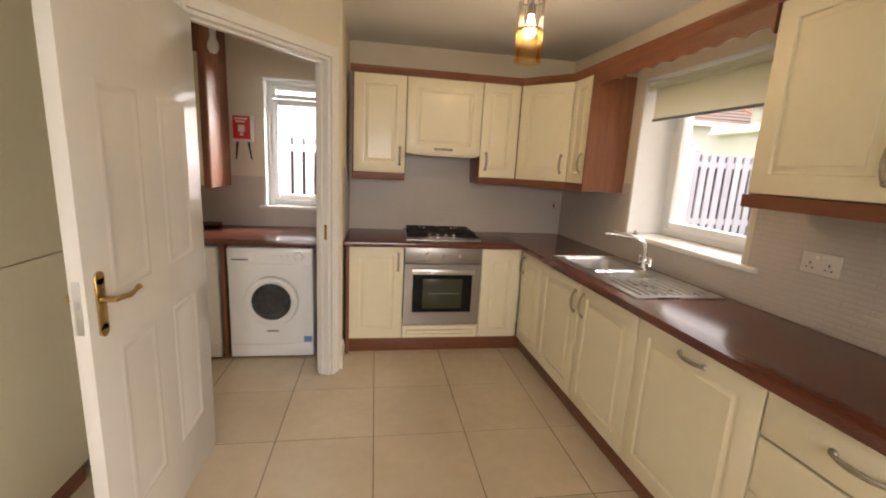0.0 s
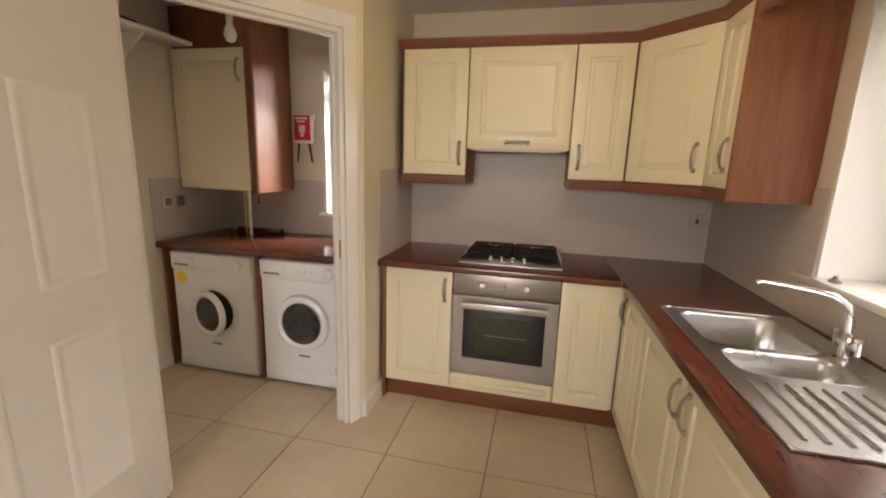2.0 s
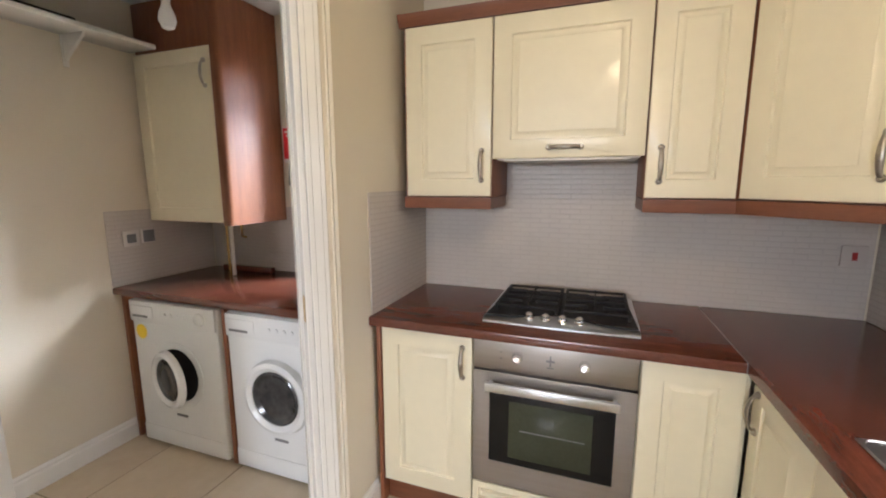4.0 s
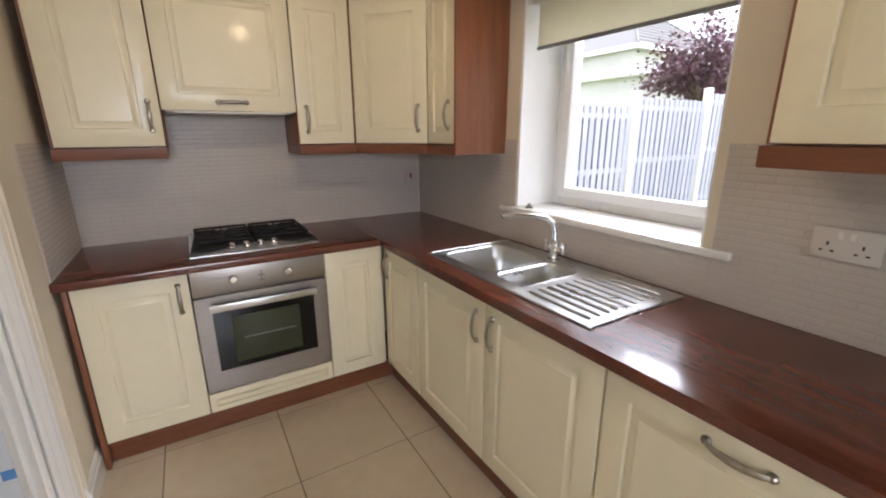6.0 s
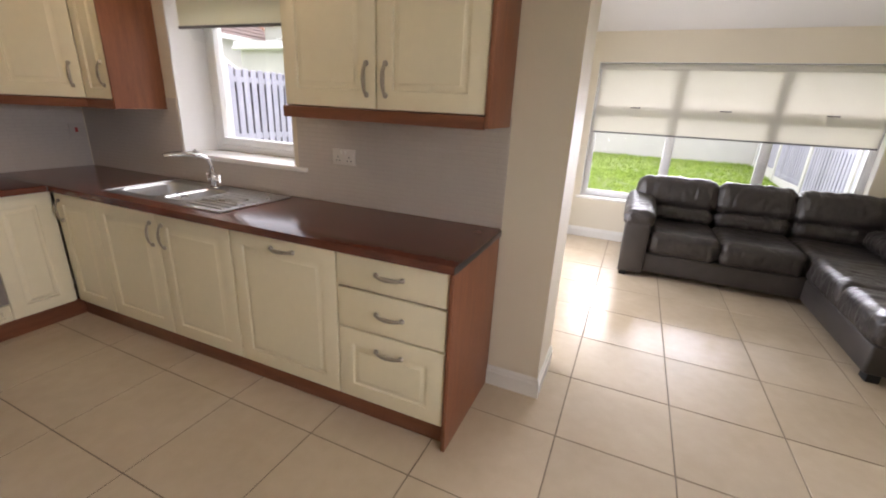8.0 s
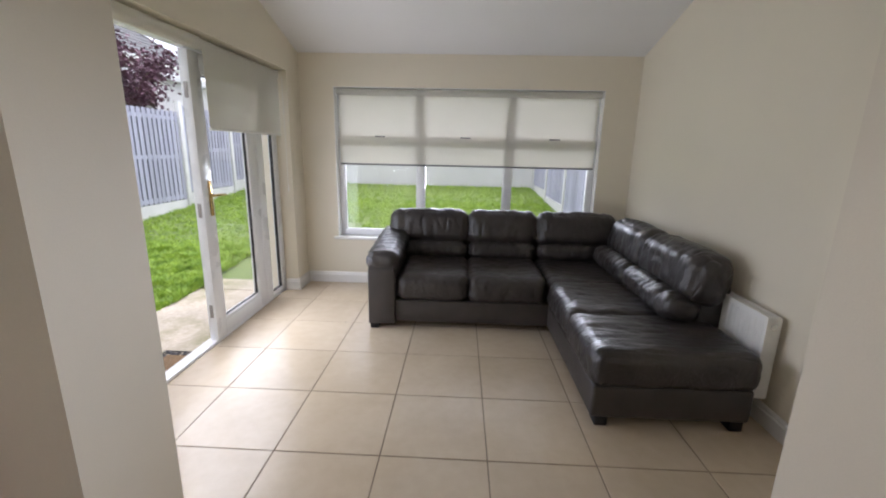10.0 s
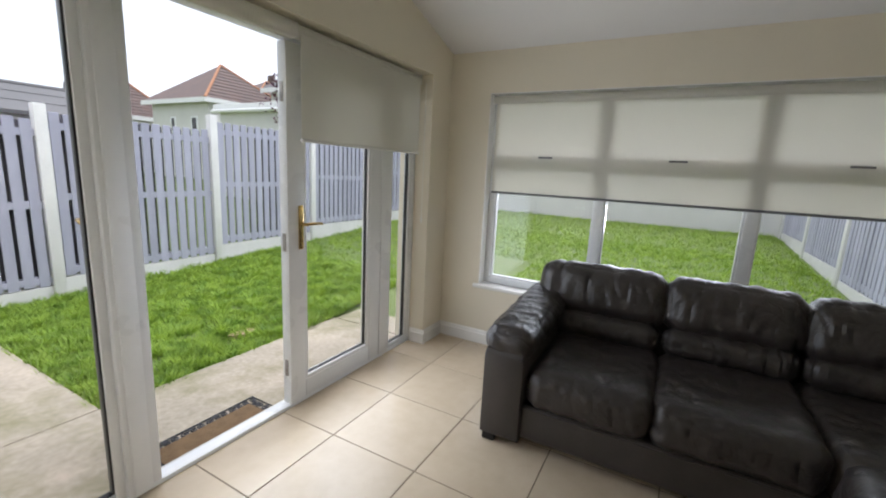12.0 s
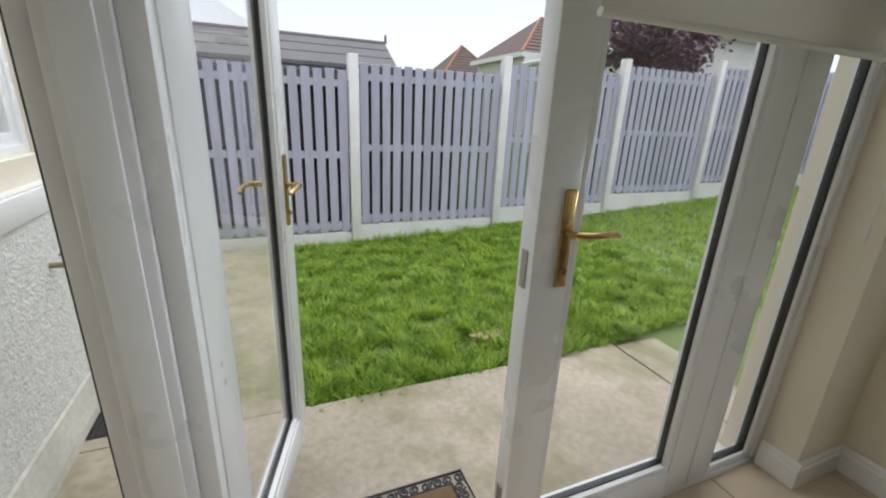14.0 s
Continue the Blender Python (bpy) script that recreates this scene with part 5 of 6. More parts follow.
part("red_label", box(-1.114, -0.978, YU - 0.0295, YU - 0.027, 1.634, 1.818, 0.0005), mat("red_label", (0.62, 0.02, 0.03), 0.4, var=0.08, bump=0), fb, "red label")
for k, (a, b, z) in enumerate(((-1.10, -1.0, 1.795), (-1.09, -1.02, 1.772))):
    part("text_bar", box(a, b, YU - 0.0305, YU - 0.0292, z - 0.006, z + 0.006), PLASTIC, fb)
part("pictogram", joined(box(-1.072, -1.022, YU - 0.0305, YU - 0.0292, 1.69, 1.745), box(-1.06, -1.034, YU - 0.0305, YU - 0.0292, 1.66, 1.685)), PLASTIC, fb)
for x0, x1 in ((-1.085, -1.10), (-1.0, -0.978)):
    part("pull_tape", prism([(x0 - 0.009, 1.612), (x0 + 0.009, 1.612), (x1 + 0.006, 1.47), (x1 - 0.006, 1.475)], lambda u, v, d: (u, d, v), YU - 0.014, YU - 0.012), IRON, fb, "black tape")
wall_plate("timer_socket", "x", XL + 0.008, 1, 3.20, 1.175, 0.09, 0.09, "white heating timer beside the boiler", [("dial", 0, 0, 0.05, 0.05, GREYPLASTIC)])
wall_plate("junction_box", "x", XL + 0.008, 1, 3.30, 1.18, 0.075, 0.08, "grey switch box beside the boiler", [("cover", 0, 0, 0.066, 0.07, GREYPLASTIC)], "switch")
sh = thing("wall_shelf", (-1.7, 2.7, 2.21), "white painted shelf on brackets under the utility ceiling", "shelf")
part("board", box(XL, -1.585, 2.10, 3.32, 2.208, 2.232, 0.003), GLOSSWHITE, sh)
for y in (2.45, 3.0):
    part("bracket", joined(box(XL, XL + 0.012, y - 0.012, y + 0.012, 2.06, 2.208, 0.002), prism([(XL + 0.012, 2.208), (XL + 0.17, 2.208), (XL + 0.16, 2.19), (XL + 0.03, 2.10), (XL + 0.012, 2.07)], lambda u, v, d: (u, d, v), y - 0.006, y + 0.006)), GLOSSWHITE, sh)
single("dark_case", box(-1.76, -1.64, 2.72, 2.98, 2.2325, 2.262, 0.008), IRON, (-1.7, 2.85, 2.232), "small black case lying on the shelf", "case")
ul = thing("bare_bulb", (-0.95, 2.9, 2.1), "unlit white bulb hanging in a lampholder", "light bulb")
part("rose", lathe([(0.04, 0), (0.035, -0.02), (0.01, -0.03)], 20, pose(-0.95, 2.9, ZC - 0.001)), PLASTIC, ul)
part("flex", tube([(-0.95, 2.9, ZC - 0.02), (-0.95, 2.9, 2.27)], 0.004, 8), PLASTIC, ul)
part("lampholder", lathe([(0.016, 0), (0.019, 0.02), (0.016, 0.06), (0.006, 0.07)], 14, pose(-0.95, 2.9, 2.205)), PLASTIC, ul)
part("bulb", lathe([(0.003, -0.06), (0.022, -0.052), (0.033, -0.025), (0.03, 0.0), (0.018, 0.03), (0.014, 0.05)], 20, pose(-0.95, 2.9, 2.16)), PLASTIC, ul, "white glass bulb")

# ---- sunroom ----
def cushion(c, size, puff=0.35, n=14, wr=0.006, seed=0.0, tilt=None, sag=0.0, dirn=(9, 3, 9)):
    """A stuffed leather pad: a rounded, bulging box with creases that run across it."""
    bm = bmesh.new()
    bmesh.ops.create_cube(bm, size=2.0)
    bmesh.ops.subdivide_edges(bm, edges=bm.edges[:], cuts=n + 26, use_grid_fill=True)
    h = Vector([s / 2 for s in size])
    r = min(h) * (0.45 + 0.5 * puff)
    for v in bm.verts:
        u = v.co.copy()
        t = Vector([u[i] * h[i] for i in range(3)])
        inner = Vector([max(-(h[i] - r), min(h[i] - r, t[i])) for i in range(3)])
        d = t - inner
        nrm = d.normalized() if d.length > 1e-6 else u.normalized()
        p = inner + nrm * min(d.length, r)
        b = [max(0.0, 1 - u[(i + 1) % 3] ** 2) * max(0.0, 1 - u[(i + 2) % 3] ** 2) * (abs(u[i]) > 0.98) for i in range(3)]
        for i in range(3):
            p[i] += math.copysign(b[i] * puff * 0.16 * min(h), u[i])
        q = Vector((p.x * dirn[0], p.y * dirn[1], p.z * dirn[2])) + Vector((seed, seed * 1.7, 0))
        w = noise.noise(q) * 0.8 + 0.6 * noise.noise(q * 2.1) - 0.75 * (1 - min(1.0, abs(noise.noise(q * 0.9 + Vector((9, 4, 2)))) * 5.5)) - 0.4 * (1 - min(1.0, abs(noise.noise(q * 1.9 + Vector((3, 7, 5)))) * 5.0))
        p += nrm * w * wr * 1.25
        if sag and u.z > 0:
            p.z -= sag * max(0, 1 - u.x * u.x) * max(0, 1 - u.y * u.y)
        v.co = p
    if tilt is not None:
        bmesh.ops.transform(bm, matrix=tilt, verts=bm.verts)
    bmesh.ops.translate(bm, verts=bm.verts, vec=c)
    return bm


sf = thing("corner_sofa", (4.4, -1.5, 0), "black leather corner sofa with a long chaise seat", "sofa")
part("base", box(4.16, 5.20, -2.5, -0.36, 0.055, 0.25, 0.02, seg=3), LEATHERSIDE, sf)
part("chaise_base", box(2.965, 4.17, -2.46, -1.615, 0.055, 0.25, 0.02, seg=3), LEATHERSIDE, sf)
part("back_frame", box(4.98, 5.22, -2.53, -0.20, 0.2, 0.72, 0.05, seg=3), LEATHERSIDE, sf)
part("side_back_frame", box(3.42, 5.0, -2.56, -2.36, 0.2, 0.70, 0.05, seg=3), LEATHERSIDE, sf)
arm = box(4.125, 5.18, -0.37, -0.15, 0.04, 0.565)
bmesh.ops.bevel(arm, geom=[e for e in arm.edges if all(v.co.z > 0.5 for v in e.verts)], offset=0.075, segments=5, affect="EDGES", profile=0.5)
bmesh.ops.bevel(arm, geom=[e for e in arm.edges if all(v.co.x < 4.13 for v in e.verts)], offset=0.016, segments=2, affect="EDGES", profile=0.5)
part("arm", arm, LEATHERSIDE, sf)
part("arm_pad", cushion((4.60, -0.262, 0.595), (0.92, 0.27, 0.17), 0.9, 20, 0.0058, 3.1, pose(0, 0, 0, 0, -5, 0), 0, (17, 5, 6)), LEATHER, sf)
for k, (a, b) in enumerate(((-0.965, -0.375), (-1.60, -0.965))):
    part("seat_cushion", cushion((4.52, (a + b) / 2, 0.345), (0.76, b - a + 0.012, 0.235), 0.5, 18, 0.0055, 5.3 * k + 1, None, 0.02, (9, 13, 5)), LEATHER, sf)
part("seat_cushion", cushion((4.55, -2.02, 0.34), (0.80, 0.84, 0.23), 0.4, 18, 0.006, 15.2, None, 0.022, (13, 6, 4)), LEATHER, sf)
part("seat_cushion", cushion((3.85, -2.02, 0.345), (0.68, 0.84, 0.225), 0.4, 18, 0.0065, 25.2, None, 0.02, (14, 7, 4)), LEATHER, sf)
part("chaise_cushion", cushion((3.24, -2.04, 0.34), (0.60, 0.88, 0.225), 0.35, 20, 0.006, 33.2, None, 0.008, (16, 4, 4)), LEATHER, sf)
for k, (a, b) in enumerate(((-0.965, -0.22), (-1.615, -0.965), (-2.36, -1.615))):
    bc = part("back_cushion", cushion((4.975, (a + b) / 2, 0.715), (0.26, b - a + 0.02, 0.335), 0.62, 22, 0.0078, 7.7 * k + 2, pose(0, 0, 0, 0, 14, 0), 0, (5, 12, 4)), LEATHER, sf)
    part("lumbar_roll", cushion((4.905, (a + b) / 2, 0.51), (0.22, b - a - 0.02, 0.175), 0.8, 20, 0.008, 9.7 * k + 4, pose(0, 0, 0, 0, 10, 0), 0, (5, 14, 4)), LEATHER, bc)
for k, (a, b) in enumerate(((3.38, 4.14), (4.12, 4.84))):
    bc = part("back_cushion", cushion(((a + b) / 2, -2.40, 0.705), (b - a + 0.03, 0.27, 0.34), 0.7, 22, 0.0078, 4.4 * k + 41, pose(0, 0, 0, 12, 0, 0), 0, (10, 5, 4)), LEATHER, sf)
    part("lumbar_roll", cushion(((a + b) / 2, -2.265, 0.52), (b - a + 0.0, 0.25, 0.185), 0.85, 20, 0.009, 6.6 * k + 51, pose(0, 0, 0, 8, 0, 0), 0, (14, 5, 4)), LEATHER, bc)
for x, y in ((4.18, -0.20), (5.1, -0.25), (5.1, -2.4), (3.02, -1.68), (3.02, -2.40)):
    part("foot", box(x - 0.045, x + 0.045, y - 0.035, y + 0.035, 0.0, 0.06, 0.006), IRON, sf, "dark block foot")
part("front_seam", tube([(4.157, -0.37, 0.235), (4.157, -1.60, 0.235)], 0.006, 6), LEATHERSIDE, sf)

rd = thing("radiator", (3.6, YS + 0.06, 0.15), "white panel radiator on the wall behind the sofa", "radiator")
part("front_panel", box(3.055, 4.45, YS + 0.085, YS + 0.097, 0.16, 0.625, 0.004), PLASTIC, rd)
part("back_panel", box(3.055, 4.45, YS + 0.03, YS + 0.042, 0.16, 0.625, 0.004), PLASTIC, rd)
for x in (3.047, 4.452):
    part("end_cap", box(x - 0.006, x + 0.006, YS + 0.025, YS + 0.102, 0.165, 0.635, 0.003), PLASTIC, rd)
part("top_grille", joined(*[box(3.06 + k * 0.03, 3.078 + k * 0.03, YS + 0.042, YS + 0.085, 0.628, 0.634) for k in range(46)], box(3.05, 4.455, YS + 0.084, YS + 0.1, 0.626, 0.636, 0.002), box(3.05, 4.455, YS + 0.027, YS + 0.043, 0.626, 0.636, 0.002)), PLASTIC, rd)
part("bleed_valve", lathe([(0.016, 0), (0.016, 0.006), (0.006, 0.008)], 14, pose(3.041, YS + 0.064, 0.585, 0, -90)), CHROME, rd)
for k in range(34):
    part("flute", box(3.075 + k * 0.0405, 3.095 + k * 0.0405, YS + 0.0965, YS + 0.0995, 0.19, 0.60, 0.001), PLASTIC, rd)
for x in (3.25, 4.25):
    part("wall_bracket", box(x - 0.02, x + 0.02, YS, YS + 0.032, 0.2, 0.58, 0.002), STEEL, rd)

mt = thing("door_mat", (3.5, 1.3, -0.15), "brown coir door mat with a black scrolled rubber border", "door mat")

# coir mat with its scrolled border
part("rubber_back", box(3.185, 3.815, 1.025, 1.365, -0.150, -0.143, 0.003), IRON, mt)
part("coir", box(3.20, 3.80, 1.04, 1.35, -0.143, -0.134, 0.004), mat("brown_coir", (0.24, 0.15, 0.075), 0.95, scale=20, fine=300, bump=0.8, col2=(0.14, 0.085, 0.04)), mt, "worn brown coir")
def scroll(x, y, r, a):
    return tube([(x + r * (0.25 + 0.75 * k / 12) * math.cos(a + k * 0.75), y + r * (0.25 + 0.75 * k / 12) * math.sin(a + k * 0.75), -0.1455) for k in range(13)], 0.005, 5)


sc = []
for k in range(15):
    x = 3.15 + k * 0.05
    sc += [scroll(x, 1.382, 0.024, k * 2.1), scroll(x, 1.005, 0.024, k * 1.7)]
for k in range(7):
    y = 1.055 + k * 0.047
    sc += [scroll(3.162, y, 0.024, k * 1.3), scroll(3.838, y, 0.024, k * 2.6)]
RUBBER = mat("grey_rubber", (0.05, 0.05, 0.055), 0.6, var=0.2, bump=0.05)
part("scroll_border", joined(*sc), RUBBER, mt, "grey scrolled rubber border")
part("border_rim", tube([(3.128, 0.98, -0.1445), (3.872, 0.98, -0.1445), (3.872, 1.412, -0.1445), (3.128, 1.412, -0.1445)], 0.006, 6, closed=True), RUBBER, mt)

# ---- garden ----
def lawn_z(x, y):
    return -0.185 + 0.061 * max(0.0, x - 4.4) + 0.012 * noise.noise(Vector((x * 0.9, y * 0.9, 0)))


gb = bmesh.new()
xs = [-400, -60, -12, -4, 0, 2, 3, 3.6] + [4 + 0.4 * k for k in range(33)] + [18, 24, 40, 80, 400]
ys = [-400, -60, -12, -6] + [-4 + 0.4 * k for k in range(26)] + [8, 12, 20, 40, 90, 400]
gv = {}
for i, x in enumerate(xs):
    for j, y in enumerate(ys):
        inside = 2.0 < x < 17 and -3.2 < y < 5.2
        z = lawn_z(x, y) if inside and x > 3.3 else (-0.2 if x < 5 else min(0.5, -0.2 + 0.058 * (x - 4.4)))
        house = -2.3 < x < 5.7 and -3.2 < y < 4.3
        gv[i, j] = gb.verts.new((x, y, z - (0.06 if house and y < 2.2 else 0)))
for i in range(len(xs) - 1):
    for j in range(len(ys) - 1):
        gb.faces.new((gv[i, j], gv[i + 1, j], gv[i + 1, j + 1], gv[i, j + 1]))
structure("ground", gb, GRASS, "green lawn rising gently to the garden's end", "lawn", True)
structure("pavement_patio", joined(box(2.2, 5.355, 1.0, 2.07, -0.28, -0.150, 0.008), box(5.365, 8.6, 1.03, 2.04, -0.28, -0.150, 0.008)), CONCRETE, "pale stained concrete patio in two bays", "patio")
structure("pavement_path", box(2.2, 3.27, 2.075, 4.95, -0.28, -0.150, 0.008), CONCRETE, "stained concrete path beside the house", "path")
for x, y, a in ((2.40, 2.25, 0), (2.42, 4.45, 0)):
    dg = thing("drain_grate", (x, y, -0.15), "black square drain grate let into the concrete", "drain grate")
    part("frame", joined(box(x - 0.1, x + 0.1, y - 0.1, y - 0.085, -0.152, -0.144), box(x - 0.1, x + 0.1, y + 0.085, y + 0.1, -0.152, -0.144), box(x - 0.1, x - 0.085, y - 0.085, y + 0.085, -0.152, -0.144), box(x + 0.085, x + 0.1, y - 0.085, y + 0.085, -0.152, -0.144)), IRON, dg)
    # No hole is cut: this dark plate paints the shade under the bars.
    part("sump_shade", box(x - 0.09, x + 0.09, y - 0.09, y + 0.09, -0.151, -0.1485), DARK, dg)
    for k in range(7):
        part("bar", box(x - 0.075 + k * 0.024, x - 0.062 + k * 0.024, y - 0.085, y + 0.085, -0.150, -0.145), IRON, dg)
single("downpipe", joined(tube([(XO + 0.05, 4.05, 3.1), (XO + 0.05, 4.05, -0.13)], 0.034, 14), *[box(XO + 0.0, XO + 0.09, 4.01, 4.09, z, z + 0.035, 0.004) for z in (0.2, 1.6, 2.6)]), PVC, (XO + 0.05, 4.05, -0.14), "white plastic downpipe on the corner of the house", "downpipe")
gt = thing("garden_tap", (XO + 0.05, 2.34, 0.62), "weathered brass garden tap on the dashed wall", "tap")
OLDB = mat("weathered_brass", (0.30, 0.24, 0.15), 0.5, 0.8, var=0.25, fine=120, bump=0.1)
part("tap_body", tube([(XO + 0.01, 2.34, 0.65), (XO + 0.07, 2.34, 0.65), (XO + 0.10, 2.34, 0.645), (XO + 0.112, 2.34, 0.62), (XO + 0.113, 2.34, 0.60)], [0.012, 0.013, 0.012, 0.010, 0.011], 10), OLDB, gt)
part("tap_handle", joined(tube([(XO + 0.07, 2.34, 0.66), (XO + 0.07, 2.34, 0.705)], 0.007, 8), tube([(XO + 0.07, 2.305, 0.708), (XO + 0.07, 2.375, 0.708)], 0.006, 8)), OLDB, gt)

# fences: slotted concrete posts, gravel boards, panels of pales
PITCH, PW = 1.895, 1.785
PALE = mesh_of("pale", box(0.018, 0.1095, -0.022, -0.004, 0.16, 1.955, 0.003, seg=1), FENCE, False)
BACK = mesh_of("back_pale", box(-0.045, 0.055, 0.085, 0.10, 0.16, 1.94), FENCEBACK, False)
RAILS = mesh_of("panel", joined(*[box(0.0, PW, -0.018, 0.086, z, z + 0.075, 0.003, seg=1) for z in (0.19, 1.02, 1.78)]), FENCE, False)
GBOARD = mesh_of("gravel_board", box(0.0, PW, -0.02, 0.025, -0.12, 0.15, 0.004, seg=1), POST, False)
POSTM = mesh_of("post", box(-0.055, 0.055, -0.06, 0.05, -0.3, 2.06, 0.012), POST)


def fence_foot(x):
    return -0.20 + 0.068 * max(0.0, x - 3.2)


def fence(x0, y, count, yaw, drop, label):
    """A run of panels between posts that steps up with the ground."""
    e = thing("fence", (x0, y, 0), label, "fence")
    way = 1 if yaw == 0 else -1
    for k in range(count + 1):
        x = x0 + way * PITCH * k
        p = new("post", POSTM)
        p.parent, p.location = e, (x - x0, 0, fence_foot(x) - drop)
        p["label"] = "white painted concrete post"
        if k == count:
            break
        pn = new("panel", RAILS)
        pn.parent, pn.matrix_basis = e, pose(x - x0 + way * 0.055, 0, fence_foot(x + (0.3 if way > 0 else -1.6)) - drop, 0, 0, yaw)
        for m in range(14):
            q = new("pale", PALE)
            q.parent, q.location = pn, (m * PW / 14, 0.003 * math.sin(m * 5.1 + k), 0.006 * math.sin(m * 3.3 + 2 * k))
        # Rear boards close the gaps; their dark colour carries the gaps' shade.
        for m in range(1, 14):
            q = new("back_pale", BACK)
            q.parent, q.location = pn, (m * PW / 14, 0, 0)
        q = new("gravel_board", GBOARD)
        q.parent = pn
    return e


fence(4.10 - 4 * PITCH, 5.03, 9, 0, 0.0, "lavender-grey slatted timber fence between white concrete posts")
fence(5.95 + 5 * PITCH, -3.05, 5, 180, 0.06, "grey slatted timber fence with white posts beside the sunroom")
single("garden_wall", wall_bm("x", 13.62, 13.82, -3.2, 5.2, 0.0, 2.3), RENDER, (13.72, 1, 0), "white rendered wall at the end of the garden", "garden wall", smooth=False)

# grass blades
rng = np.random.default_rng(4)
def blades(count, x0, x1, y0, y1, size):
    x, y = rng.uniform(x0, x1, count), rng.uniform(y0, y1, count)
    ragged = 2.055 + 0.03 * np.sin(x * 7.3) * np.sin(x * 2.9 + 1)
    keep = ~((x < 8.6) & (y < ragged) & (y > 0.9)) & ~((x < 3.27) & (y > 2)) & ~((x < 5.7) & (y < 1.0))
    x, y = x[keep], y[keep]
    clump = np.array([noise.noise(Vector((a * 7.0, b * 7.0, 3))) for a, b in zip(x, y)])
    z = np.array([lawn_z(a, b) for a, b in zip(x, y)])
    h = size * (0.75 + 0.95 * clump) * rng.uniform(0.6, 1.3, len(x))
    a, lean = rng.uniform(0, math.tau, len(x)), rng.uniform(0.3, 1.8, len(x)) * h
    w = 0.004 + 0.05 * h
    dx, dy = np.cos(a), np.sin(a)
    v = np.empty((len(x), 3, 3))
    v[:, 0] = np.stack([x - dy * w, y + dx * w, z - 0.01], 1)
    v[:, 1] = np.stack([x + dy * w, y - dx * w, z - 0.01], 1)
    v[:, 2] = np.stack([x + dx * lean, y + dy * lean, z + h], 1)
    return v.reshape(-1, 3)


vs = np.concatenate([blades(85000, 3.25, 7.0, 2.05, 4.95, 0.072), blades(75000, 5.6, 11.0, -2.95, 4.95, 0.062), blades(30000, 10.0, 13.6, -2.95, 4.95, 0.07)])
me = bpy.data.meshes.new("grass")
me.vertices.add(len(vs))
me.vertices.foreach_set("co", vs.ravel())
nt = len(vs) // 3
me.loops.add(nt * 3)
me.loops.foreach_set("vertex_index", np.arange(nt * 3))
me.polygons.add(nt)
me.polygons.foreach_set("loop_start", np.arange(nt) * 3)
me.update()
me.validate()
BLADE = mat("grass_blade", (0.39, 0.53, 0.06), 0.6, scale=7, fine=22, bump=0, col2=(0.10, 0.21, 0.02))
bn, bl = BLADE.node_tree.nodes, BLADE.node_tree.links
thru, both = bn.new("ShaderNodeBsdfTranslucent"), bn.new("ShaderNodeMixShader")
both.inputs["Fac"].default_value = 0.35
bl.new(bn["Principled BSDF"].inputs["Base Color"].links[0].from_socket, thru.inputs["Color"])
bl.new(bn["Principled BSDF"].outputs[0], both.inputs[1])
bl.new(thru.outputs[0], both.inputs[2])
bl.new(both.outputs[0], bn["Material Output"].inputs["Surface"])
me.materials.append(BLADE)
gr = new("grass", me)
tagged(gr, "green unmown grass with small pale weeds", "grass", kind="stuff")
single("bare_patch", prism([(0.12 * math.cos(a) * (1 + 0.3 * math.sin(3 * a)) + 4.56, 0.07 * math.sin(a) * (1 + 0.2 * math.cos(2 * a)) + 2.45) for a in [k * math.tau / 18 for k in range(18)]], lambda u, v, d: (u, v, d), -0.19, -0.145), mat("bare_earth", (0.30, 0.23, 0.13), 0.95, var=0.3, fine=80, bump=0.4), (4.56, 2.45, -0.19), "small bare patch of dry earth in the lawn", "bare patch")

